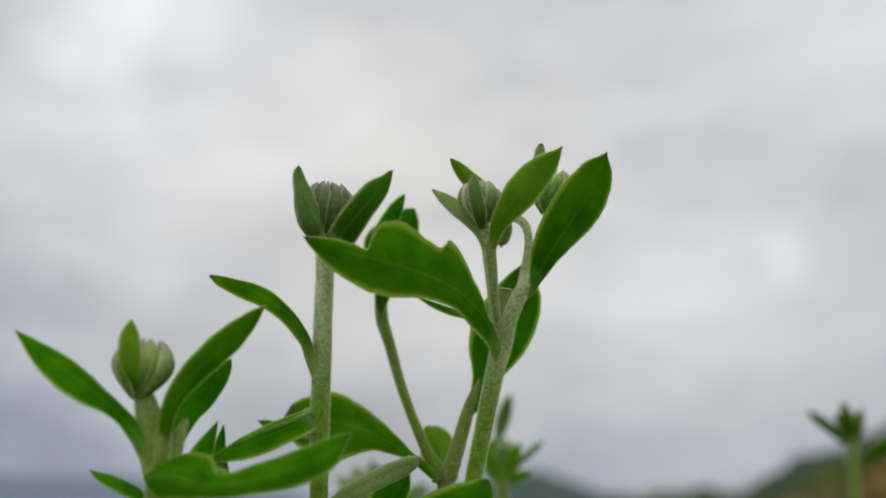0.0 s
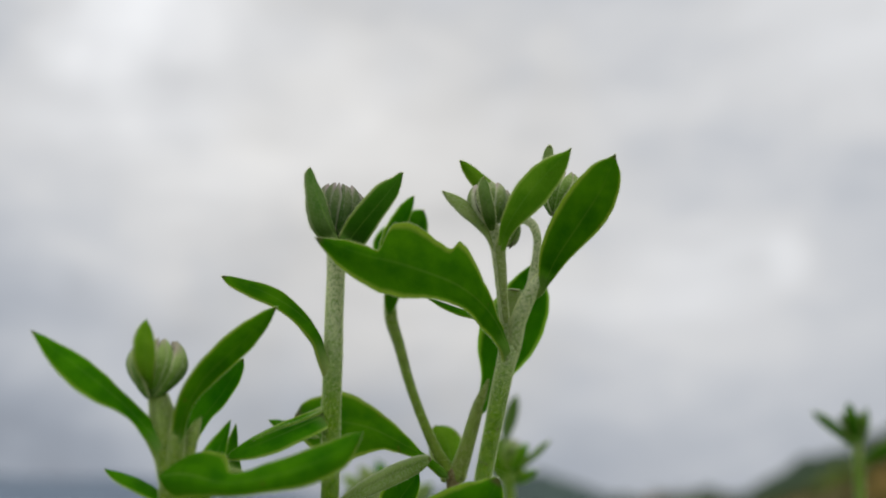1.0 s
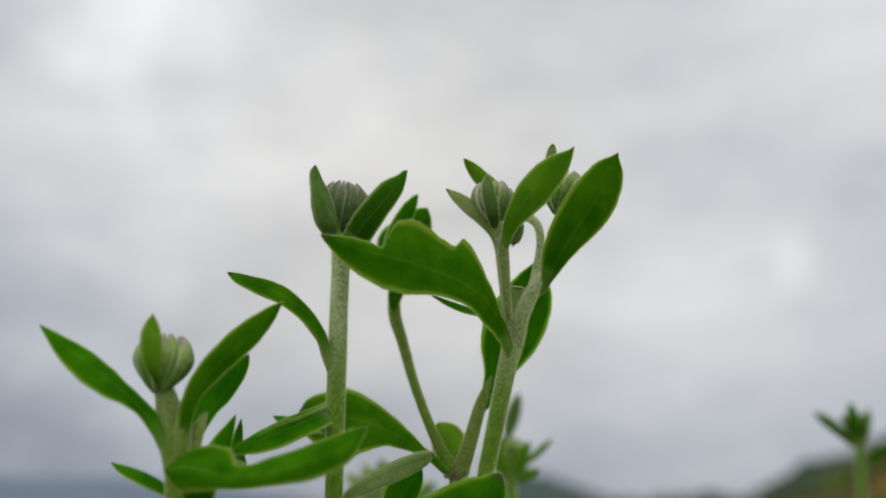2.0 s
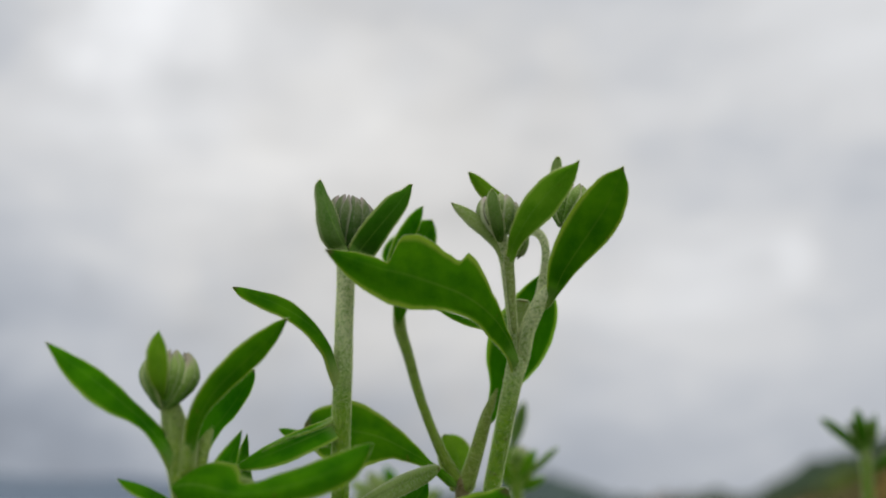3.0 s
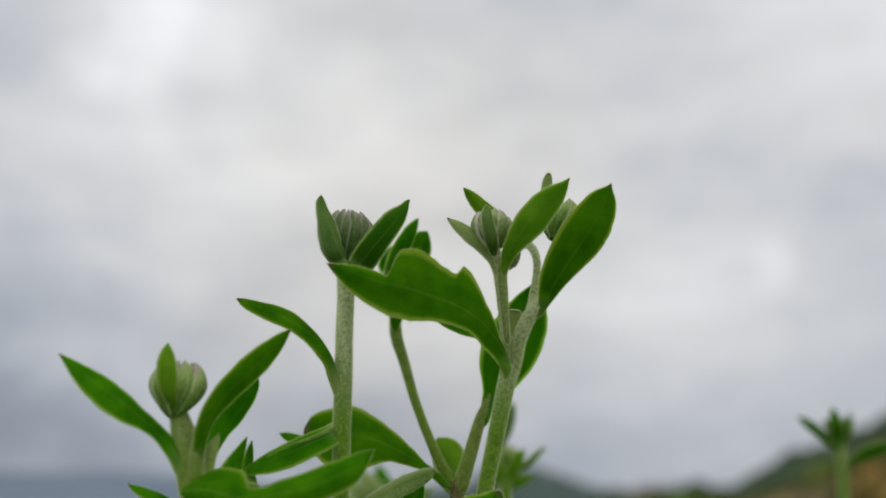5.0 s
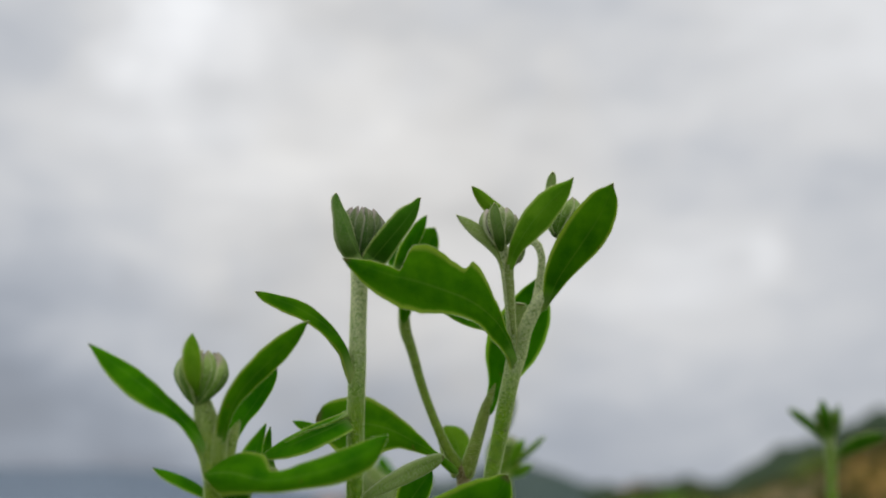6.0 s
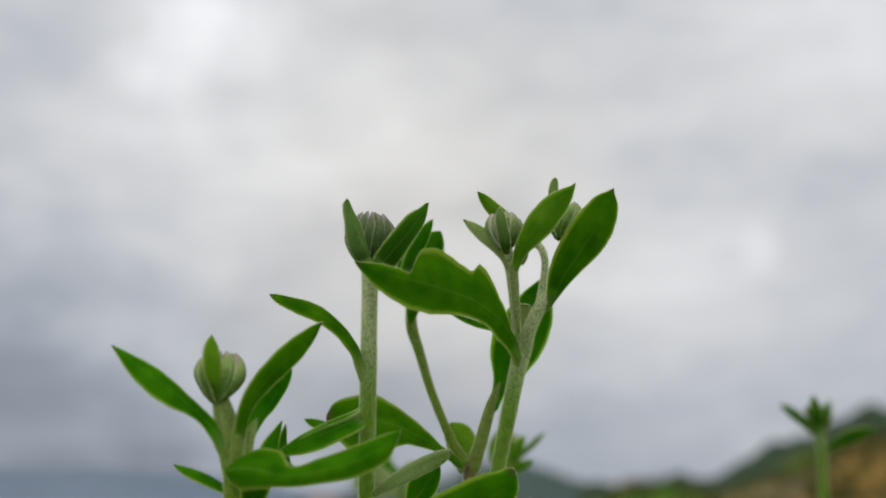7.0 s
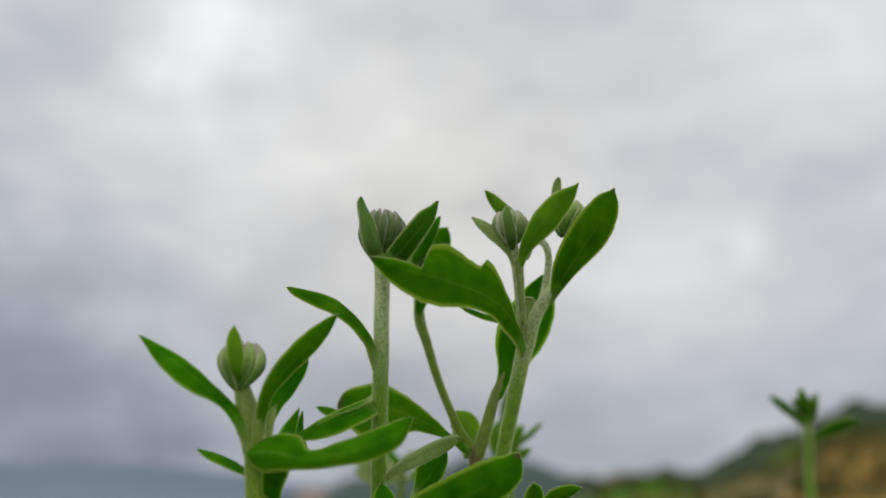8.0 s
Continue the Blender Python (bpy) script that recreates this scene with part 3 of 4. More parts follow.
def leaf(shoot, mid, width, side, shape=None, lower=None, cup=0.3, pale=0, lobed=0, fold=0.0, foot=0.12, start=0.0):
    """A fleshy blade along the midrib, spread along the vector side. shape, lower: outlines of its two halves as pairs of place and share of the half width; foot: the length of the thick stalk; start: 0 for a blade with its stalk, more for one that begins as blade."""
    nu, nv = (180 if lobed else 44), 12
    path = even(mid, nu)
    shape = shape or LANCE
    lower = lower or shape
    over, under = ((lambda u: rounded(u, shape)), (lambda u: rounded(u, lower))) if lobed else (flowing(shape), flowing(lower))
    at = local(shoot, path)
    size = np.linalg.norm(at[-1] - at[0])
    thick = min(0.00042, 0.05 * size + 0.0001)
    bm = bmesh.new()
    uv = bm.loops.layers.uv.new("UVMap")
    place = {}
    tops, bottoms = [], []
    for k in range(nu + 1):
        u = k / nu
        t = Vector(at[min(k + 1, nu)] - at[max(k - 1, 0)]).normalized()
        c = Vector(side) - t * Vector(side).dot(t)
        c.normalize()
        n = t.cross(c)
        wobble = 1 + 0.035 * noise.noise(Vector(at[k]) * 700)
        up, down = over(u) * wobble, under(u) * (2 - wobble)
        row_t, row_b = [], []
        for j in range(nv + 1):
            v = 2 * j / nv - 1
            w = max(up if v > 0 else down, 0.004) * width * MM / 2 * math.sqrt(min(1.0, (u + 0.002) / 0.04))
            lift = cup * w * (v * v - 0.25) * 0.6 - fold * w * max(v + 0.1, 0) - 0.025 * w * math.exp(-((v / 0.12) ** 2))
            ripple = 0.03 * width * MM * noise.noise(Vector((u * 4, v * 2, size * 900))) * abs(v)
            p = Vector(at[k]) + c * (w * v) + n * (lift + ripple)
            half = thick * 0.5 * max(1 - abs(v) ** 3, 0.16)
            if u < foot:
                half = max(half, 0.7 * w * math.sqrt(max(1 - v * v, 0)) * smooth_step((foot - u) / foot * 2.5))
            x, y = bm.verts.new(p + n * half), bm.verts.new(p - n * half)
            place[x] = place[y] = (start + ((0.95 if start > 0.2 else 1.0) - start) * u, j / nv)
            row_t.append(x)
            row_b.append(y)
        tops.append(row_t)
        bottoms.append(row_b)
    for rows, flip in ((tops, False), (bottoms, True)):
        for r, s in zip(rows, rows[1:]):
            for j in range(nv):
                quad = (r[j], r[j + 1], s[j + 1], s[j])
                bm.faces.new(quad[::-1] if flip else quad)
    rims = []
    for a_row, b_row in ((tops[0], bottoms[0]), (tops[-1], bottoms[-1]), ([r[0] for r in tops], [r[0] for r in bottoms]), ([r[-1] for r in tops], [r[-1] for r in bottoms])):
        for j in range(len(a_row) - 1):
            rims.append(bm.faces.new((a_row[j], a_row[j + 1], b_row[j + 1], b_row[j])))
    bmesh.ops.recalc_face_normals(bm, faces=bm.faces)
    for f in bm.faces:
        for loop in f.loops:
            loop[uv].uv = place[loop.vert]
    for f in bm.faces:
        f.smooth = True
    for f in rims:  # crisp margins
        for e in f.edges:
            e.smooth = False
    add_down(shoot, rims, 210, 0.32, 0.026)
    blade = part("leaf", bm, (LEAF, PALE_LEAF, DULL_LEAF, DARK_LEAF, LIGHT_AND_BACKLIT_LEAF)[pale], shoot, ("", "pale downy leaf", "dull green downy bract", "dark green bract", "light green leaf")[pale] if pale else ("broad lobed leaf" if lobed else ""), smooth=False)
    return blade


def scale_plate(turn, low, high, spread, r, h, lift, curl, taper, flat):
    """One overlapping bract of a bud, hugging an egg of half width r and half height h."""
    bm = bmesh.new()
    uv = bm.loops.layers.uv.new("UVMap")
    place, grid = {}, []
    for i in range(12):
        u = i / 11
        row = []
        for j in range(7):
            v = j / 3 - 1
            polar = low + (high - low) * u * (1 - 0.05 * v * v * u)
            reach = spread * (1 - 0.5 * smooth_step((u - 0.66) / 0.34) ** 1.5)
            az = turn + v * reach + 0.10 * math.sin(2.2 * u + 5 * turn)
            uneven = 0.035 * noise.noise((3 * u, 2 * v, 9 * turn))
            out = 1 + lift + 0.17 * (1 - v * v) + 0.03 * v + curl * max(u - 0.7, 0) + uneven
            out_r = out * (1 - taper + taper * smooth_step(polar / 1.7))
            q = Vector((r * out_r * math.sin(polar) * math.cos(az), r * out_r * math.sin(polar) * math.sin(az), -h * out * math.cos(polar) * (flat if polar > math.pi / 2 else 1)))
            x = bm.verts.new(q)
            place[x] = (u, j / 6)
            row.append(x)
        grid.append(row)
    for a, b in zip(grid, grid[1:]):
        for j in range(6):
            bm.faces.new((a[j], a[j + 1], b[j + 1], b[j]))
    inner = bmesh.ops.duplicate(bm, geom=bm.verts[:] + bm.edges[:] + bm.faces[:])
    for key, value in inner["vert_map"].items():
        if key in place:
            place[value] = place[key]
    for x in inner["geom"]:
        if isinstance(x, bmesh.types.BMVert):
            x.co *= 0.95
        elif isinstance(x, bmesh.types.BMFace):
            x.normal_flip()
    for f in bm.faces:
        for loop in f.loops:
            loop[uv].uv = place.get(loop.vert, (0.5, 0.5))
    return bm


def bud(shoot, centre, r, h, axis, pale=0, count=12, taper=0.2, gap=1.0, flat=1.0):
    """A closed flower head: an egg-shaped heart with two rings of ribbed bracts."""
    at = Vector(centre) * MM - shoot.location
    bm = bmesh.new()
    bmesh.ops.create_uvsphere(bm, u_segments=20, v_segments=12, radius=1, matrix=Matrix.Diagonal((r * MM * 0.86, r * MM * 0.86, h * MM * 0.9, 1)))
    uv = bm.loops.layers.uv.new("UVMap")
    for f in bm.faces:
        for loop in f.loops:
            loop[uv].uv = (0.5 + loop.vert.co.z / (h * MM) * 0.45, 0.5)
    mat = (BRACT, PALE_BRACT, GREEN_BRACT)[pale]
    heart = part("bud", bm, SHADE_DARK_HEART, shoot, "closed ribbed flower bud")
    for v in heart.data.vertices:
        squeeze = 1 - (taper - 0.1) * (1 - smooth_step((v.co.z / (h * MM) + 1) / 1.1))
        v.co.x, v.co.y, v.co.z = v.co.x * squeeze, v.co.y * squeeze, v.co.z * (flat if v.co.z > 0 else 1)
    turn = Vector((0, 0, 1)).rotation_difference(Vector(axis).normalized())
    heart.matrix_local = Matrix.Translation(at) @ turn.to_matrix().to_4x4()
    rng = random.Random(int(r * 100))
    for ring, (low, high, lift) in enumerate(((0.35, 2.85, -0.03), (0.25, 2.4, 0.03))):
        for k in range(count):
            a = 2 * math.pi * (k + 0.5 * ring) / count + rng.uniform(-0.08, 0.08)
            plate = scale_plate(a, low, high + rng.uniform(-0.3, 0.14), rng.uniform(0.93, 1.10) * gap * math.pi / count, r * MM, h * MM, lift + rng.uniform(-0.05, 0.05), -0.1 * ring, taper, flat)
            plate.normal_update()
            add_down(shoot, [f for f in plate.faces if f.normal.dot(f.calc_center_median()) > 0], 25, 0.18, 0.015, 0.6, heart.matrix_local)
            part("bract", plate, mat, heart)
    return heart


# outlines of the blades: place along the midrib, share of the half width
LANCE = [(0, 0.25), (0.1, 0.26), (0.22, 0.45), (0.38, 0.82), (0.52, 1.0), (0.66, 0.97), (0.8, 0.78), (0.9, 0.5), (0.96, 0.22), (1, 0.02)]
STRAP = [(0, 0.72), (0.15, 0.78), (0.35, 0.95), (0.55, 1.0), (0.75, 0.85), (0.87, 0.6), (0.95, 0.32), (1, 0.04)]
BLUNT = [(0, 0.7), (0.2, 0.8), (0.5, 1.0), (0.75, 0.97), (0.88, 0.78), (0.96, 0.45), (1, 0.1)]
WEDGE = [(0, 1.0), (0.3, 0.78), (0.6, 0.48), (0.85, 0.2), (1, 0.02)]
BIG_UPPER = [(0, 0.1), (0.15, 0.1), (0.25, 0.1), (0.3, 0.2), (0.35, 0.28), (0.4, 0.36), (0.45, 0.52), (0.48, 0.64), (0.5, 0.7), (0.515, 0.73), (0.533, 0.765), (0.539, 0.57), (0.555, 0.56), (0.58, 0.59), (0.6, 0.61), (0.62, 0.65), (0.65, 0.71), (0.68, 0.75), (0.7, 0.76), (0.735, 0.72), (0.75, 0.69), (0.757, 0.62), (0.766, 0.48), (0.7715, 0.13), (0.785, 0.13), (0.82, 0.17), (0.85, 0.17), (0.9, 0.15), (0.95, 0.08), (0.98, 0.04), (1, 0)]
BIG_LOWER = [(0, 0.1), (0.12, 0.16), (0.3, 0.32), (0.4, 0.28), (0.48, 0.34), (0.51, 0.37), (0.545, 0.4), (0.57, 0.43), (0.6, 0.48), (0.65, 0.56), (0.735, 0.57), (0.77, 0.54), (0.79, 0.51), (0.82, 0.46), (0.9, 0.32), (0.98, 0.08), (1, 0)]
BACK_UPPER = [(0, 0.12), (0.2, 0.08), (0.3, 0.22), (0.4, 0.35), (0.5, 0.47), (0.6, 0.66), (0.7, 0.87), (0.76, 0.92), (0.85, 0.76), (0.93, 0.63), (0.98, 0.45), (1, 0.15)]
BACK_LOWER = [(0, 0.15), (0.2, 0.14), (0.35, 0.28), (0.4, 0.34), (0.5, 0.68), (0.6, 0.95), (0.7, 1.12), (0.76, 1.13), (0.85, 0.86), (0.93, 0.57), (0.98, 0.3), (1, 0.05)]
RIGHT_UPPER = [(0, 0.26), (0.1, 0.27), (0.2, 0.36), (0.3, 0.5), (0.4, 0.64), (0.5, 0.81), (0.6, 0.94), (0.65, 0.96), (0.7, 0.94), (0.8, 0.8), (0.9, 0.58), (0.94, 0.38), (0.97, 0.15), (0.99, 0.07), (1, 0.01)]
RIGHT_LOWER = [(0, 0.26), (0.1, 0.28), (0.2, 0.5), (0.3, 0.75), (0.4, 0.95), (0.5, 1.06), (0.6, 1.09), (0.7, 1.06), (0.8, 0.93), (0.85, 0.82), (0.9, 0.64), (0.94, 0.4), (0.97, 0.16), (0.99, 0.07), (1, 0.01)]
MIDDLE_UPPER = [(0, 0.3), (0.1, 0.4), (0.2, 0.41), (0.3, 0.6), (0.4, 0.92), (0.5, 1.2), (0.6, 1.36), (0.7, 1.27), (0.8, 1.1), (0.9, 0.72), (0.95, 0.4), (1, 0)]
MIDDLE_LOWER = [(0, 0.3), (0.1, 0.2), (0.2, 0.25), (0.3, 0.44), (0.4, 0.64), (0.5, 0.82), (0.6, 0.9), (0.7, 0.88), (0.8, 0.71), (0.9, 0.35), (0.95, 0.13), (1, 0)]
SICKLE_UPPER = [(0, 0.4), (0.2, 0.3), (0.35, 0.36), (0.45, 0.5), (0.55, 0.76), (0.65, 1.0), (0.75, 0.96), (0.85, 0.72), (0.93, 0.48), (0.98, 0.28), (1, 0.1)]
SICKLE_LOWER = [(0, 0.5), (0.2, 0.5), (0.35, 0.63), (0.5, 0.62), (0.6, 0.59), (0.75, 0.71), (0.85, 0.6), (0.93, 0.46), (0.98, 0.18), (1, 0.05)]
LONG_UPPER = [(0, 0.4), (0.2, 0.4), (0.3, 0.6), (0.4, 0.58), (0.5, 0.58), (0.6, 0.72), (0.7, 0.78), (0.8, 0.68), (0.9, 0.42), (0.96, 0.21), (1, 0)]
LONG_LOWER = [(0, 0.5), (0.15, 0.5), (0.25, 0.42), (0.35, 0.32), (0.45, 0.52), (0.55, 0.86), (0.65, 0.94), (0.75, 0.84), (0.85, 0.57), (0.93, 0.27), (1, 0)]
ARCHED_UPPER = [(0, 0.5), (0.1, 0.55), (0.2, 0.48), (0.3, 0.32), (0.35, 0.28), (0.42, 0.4), (0.5, 0.66), (0.6, 0.76), (0.75, 0.79), (0.85, 0.63), (0.93, 0.38), (0.97, 0.13), (1, 0)]
ARCHED_LOWER = [(0, 0.3), (0.15, 0.25), (0.25, 0.35), (0.35, 0.62), (0.5, 0.73), (0.6, 0.81), (0.7, 0.88), (0.8, 0.78), (0.9, 0.51), (0.96, 0.28), (1, 0)]


def tall_bud_shoot():
    shoot = shoot_at(-20, 133, "upright hairy green flower shoot with one closed grey-green bud")
    stem(shoot, [(-20.0, 133.0, -4.0, 2.13), (-17.8, 134.7, 109.0, 1.85), (-19.6, 130.3, 242.2, 1.56), (-19.6, 127.3, 272.2, 1.42), (-19.5, 123.5, 284.3, 1.43), (-19.3, 120.8, 294.6, 1.48), (-19.3, 119.1, 305.3, 1.37), (-19.1, 118.5, 312.9, 1.53), (-19.0, 118.2, 315.2, 1.86)])
    bud(shoot, (-19.3, 117.5, 318.8), 4.1, 4.7, (0.02, 0.1, 1), count=14, gap=1.08)
    leaf(shoot, [(-18.9, 116.0, 313.9), (-20.3, 112.7, 315.7), (-22.0, 111.3, 319.6), (-23.4, 112.1, 324.7)], 4.1, (0.83, 0.46, 0.32), [(0, 0.1), (0.2, 0.41), (0.4, 0.69), (0.6, 0.8), (0.7, 0.66), (0.8, 0.44), (0.9, 0.3), (0.97, 0.18), (1, 0.05)], [(0, 0.9), (0.15, 1.2), (0.3, 1.28), (0.45, 1.15), (0.65, 0.75), (0.8, 0.62), (0.9, 0.52), (0.97, 0.28), (1, 0.05)], cup=0.5, pale=2)
    leaf(shoot, [(-17.6, 116.4, 312.9), (-14.5, 112.3, 315.2), (-11.1, 111.4, 319.3), (-8.3, 113.3, 324.4)], 5.5, (0.62, 0.62, -0.48), [(0, 0.9), (0.15, 0.95), (0.3, 0.93), (0.5, 0.8), (0.65, 0.75), (0.8, 0.64), (0.9, 0.42), (0.96, 0.2), (1, 0.03)], [(0, 0.62), (0.2, 0.71), (0.4, 0.82), (0.55, 0.8), (0.65, 0.78), (0.75, 0.62), (0.85, 0.34), (0.92, 0.23), (0.97, 0.17), (1, 0.03)], cup=0.3, pale=3)
    leaf(shoot, [(-19.9, 120.7, 315.7), (-18.1, 123.1, 318.6), (-17.3, 122.8, 320.8), (-17.0, 121.8, 321.8)], 4.5, (0.88, 0.46, -0.12), STRAP, cup=0.5)
    leaf(shoot, [(-19.5, 121.6, 291.9), (-20.7, 119.5, 295.2), (-21.7, 118.3, 298.0), (-24.5, 117.8, 301.4), (-29.4, 117.8, 304.5), (-34.0, 117.9, 306.5), (-37.6, 117.8, 307.9)], 4.9, (0.53, 0.52, 0.67), SICKLE_UPPER, SICKLE_LOWER, cup=0.35, foot=0.45)
    leaf(shoot, [(-19.4, 125.1, 287.1), (-22.3, 121.0, 284.7), (-28.8, 120.2, 281.7), (-34.9, 119.9, 279.4)], 4.4, (-0.35, 0.61, 0.71), STRAP, cup=0.5, fold=0.5)
    stem(shoot, [(-30.7, 118.6, 281.9, 0.08), (-29.2, 118.8, 282.8, 0.10), (-27.4, 119.0, 283.7, 0.13), (-24.6, 119.4, 284.7, 0.16), (-22.2, 120.3, 285.8, 0.20), (-20.9, 122.0, 286.7, 0.26)], name="rolled_margin")
    leaf(shoot, [(-18.9, 127.8, 272.2), (-16.3, 126.0, 274.2), (-13.0, 127.5, 276.2), (-8.7, 130.4, 278.4), (-3.8, 132.9, 280.6)], 3.4, (-0.14, 0.80, -0.58), [(0, 0.15), (0.12, 0.4), (0.3, 0.8), (0.6, 1.0), (0.85, 0.9), (0.95, 0.6), (1, 0.2)], cup=0.6, pale=1, fold=0.8)


def forked_shoot():
    shoot = shoot_at(5, 139, "forked hairy flower shoot with round grey buds and broad leaves")
    stem(shoot, [(5.0, 139.0, -4.0, 2.77), (6.9, 140.3, 109.0, 2.40), (4.6, 135.6, 242.3, 1.7), (4.6, 132.6, 272.3, 1.42), (5.9, 129.8, 281.4, 1.4), (7.7, 127.2, 290.2, 1.45), (8.8, 125.8, 295.6, 1.7), (9.3, 125.1, 297.5, 1.5)])
    stem(shoot, [(8.9, 125.8, 295.6, 1.3), (8.8, 124.3, 299.1, 0.95), (8.5, 122.3, 302.4, 0.82), (7.7, 119.1, 308.2, 0.78), (7.0, 116.8, 313.2, 0.92), (6.1, 115.7, 316.2, 1.3)])
    stem(shoot, [(9.4, 126.3, 296.0, 1.3), (10.3, 124.5, 298.9, 1.22), (10.9, 122.4, 302.0, 1.22), (12.7, 120.0, 305.8, 1.15), (14.5, 118.6, 308.2, 0.85)])
    stem(shoot, [(8.7, 121.5, 301.5, 0.4), (8.3, 119.6, 305.0, 0.62), (8.0, 117.9, 308.8, 0.72), (7.7, 116.2, 312.3, 0.8), (8.1, 114.7, 314.4, 0.5)], red=2)
    stem(shoot, [(12.8, 120.6, 306.4, 0.75), (13.9, 119.9, 311.9, 0.62), (14.2, 119.7, 315.3, 0.6), (13.6, 120.8, 318.3, 0.62), (11.9, 123.2, 320.3, 0.62), (11.0, 125.0, 319.9, 0.59)])
    stem(shoot, [(14.9, 120.1, 308.5, 0.84), (18.4, 122.9, 315.5, 0.87), (19.4, 121.5, 320.7, 0.87)])
    bud(shoot, (6.0, 115.0, 319.8), 3.1, 3.6, (0.05, 0.05, 1), pale=1, count=8, taper=0.35, gap=0.94, flat=0.86)
    bud(shoot, (10.6, 126.6, 318.3), 1.1, 2.2, (-0.5, 0.2, -1), pale=2, count=7)
    bud(shoot, (18.9, 119.9, 323.6), 3.1, 3.9, (0.4, 0.1, 1), pale=2, taper=0.3, count=10, flat=0.9)
    leaf(shoot, [(6.5, 116.4, 314.6), (5.7, 111.6, 316.4), (5.0, 110.1, 319.3), (4.9, 110.8, 322.3)], 2.3, (0.98, 0.16, 0.13), [(0, 0.08), (0.25, 0.72), (0.55, 1.0), (0.8, 0.9), (0.93, 0.6), (1, 0.15)], cup=0.5, pale=2)
    leaf(shoot, [(7.1, 117.2, 311.5), (5.2, 115.0, 315.5), (1.8, 113.4, 318.5), (-1.7, 112.9, 320.9)], 3.1, (0.51, 0.35, 0.78), [(0, 0.2), (0.2, 0.45), (0.45, 0.9), (0.65, 1.0), (0.82, 0.75), (0.93, 0.4), (1, 0.05)], cup=0.5, pale=1)
    # backlight through this bract and the next leaf is put into their lighter green
    leaf(shoot, [(10.6, 120.4, 319.4), (7.4, 118.2, 322.6), (4.5, 116.4, 324.4), (1.2, 114.4, 327.2)], 3.1, (0.57, 0.05, 0.82), STRAP, cup=0.4, pale=4)
    leaf(shoot, [(7.1, 118.4, 310.1), (7.8, 115.3, 312.9), (8.9, 112.5, 315.4), (11.7, 110.8, 319.4), (15.4, 109.9, 323.4), (18.9, 109.2, 326.8)], 5.1, (0.75, 0.49, -0.45), MIDDLE_UPPER, MIDDLE_LOWER, cup=0.25, foot=0.28, pale=4)
    leaf(shoot, [(13.3, 120.6, 305.2), (15.3, 118.1, 308.1), (16.9, 115.6, 310.9), (20.5, 113.1, 316.0), (23.7, 111.4, 320.8), (26.1, 110.0, 326.1)], 7.9, (0.84, 0.36, -0.42), RIGHT_UPPER, RIGHT_LOWER, cup=0.2, foot=0.22, start=0.1)
    leaf(shoot, [(18.7, 122.8, 321.7), (16.7, 121.4, 325.4), (16.6, 119.0, 329.1), (16.7, 117.1, 331.4)], 2.2, (0.95, 0.24, 0.18), [(0, 0.7), (0.4, 1.0), (0.75, 0.98), (0.9, 0.78), (0.97, 0.5), (1, 0.2)], cup=0.4, pale=1)
    leaf(shoot, [(9.3, 127.0, 297.6), (9.7, 125.8, 301.3), (10.1, 125.0, 304.5), (10.5, 124.0, 307.6)], 3.3, (0.97, 0.2, -0.10), [(0, 0.6), (0.4, 0.85), (0.75, 1.0), (0.93, 0.95), (1, 0.6)], cup=0.5, pale=1)
    leaf(shoot, [(8.3, 125.7, 298.9), (5.1, 126.2, 303.2), (0.7, 126.7, 304.8), (-4.1, 126.1, 306.6)], 2.8, (0.20, 0.78, 0.59), STRAP, cup=0.5)
    leaf(shoot, [(8.5, 126.6, 292.2), (8.9, 124.6, 297.0), (7.3, 121.3, 300.6), (4.0, 116.1, 303.3), (-0.4, 113.2, 305.5), (-7.3, 111.8, 307.7), (-14.3, 111.2, 309.5), (-21.5, 110.3, 311.9)], 17.7, (0.39, -0.11, 0.91), BIG_UPPER, BIG_LOWER, cup=0.1, lobed=1, foot=0.2, start=0.08)
    leaf(shoot, [(-22.4, 126.0, 261.4), (-9.8, 124.5, 266.8), (-0.4, 123.0, 270.7), (4.9, 122.0, 273.6), (6.8, 122.0, 276.7)], 9.0, (0.39, 0.48, -0.79), [(0, 0.3), (0.2, 0.6), (0.5, 0.95), (0.75, 1.0), (0.9, 0.8), (0.97, 0.45), (1, 0.1)], cup=0.3, start=0.12)
    leaf(shoot, [(-16.6, 128.2, 262.3), (-18.1, 125.5, 266.9), (-19.1, 123.8, 271.6)], 5.4, (0.76, 0.48, 0.44), LANCE, cup=0.3)
    leaf(shoot, [(10.1, 127.6, 264.1), (10.0, 125.6, 268.2), (9.7, 123.8, 271.5)], 4.4, (0.93, 0.31, 0.20), LANCE, cup=0.3)
    leaf(shoot, [(10.2, 127.7, 266.7), (14.3, 125.8, 269.0), (18.8, 124.2, 270.6)], 3.4, (0.53, 0.55, -0.65), LANCE, cup=0.3)


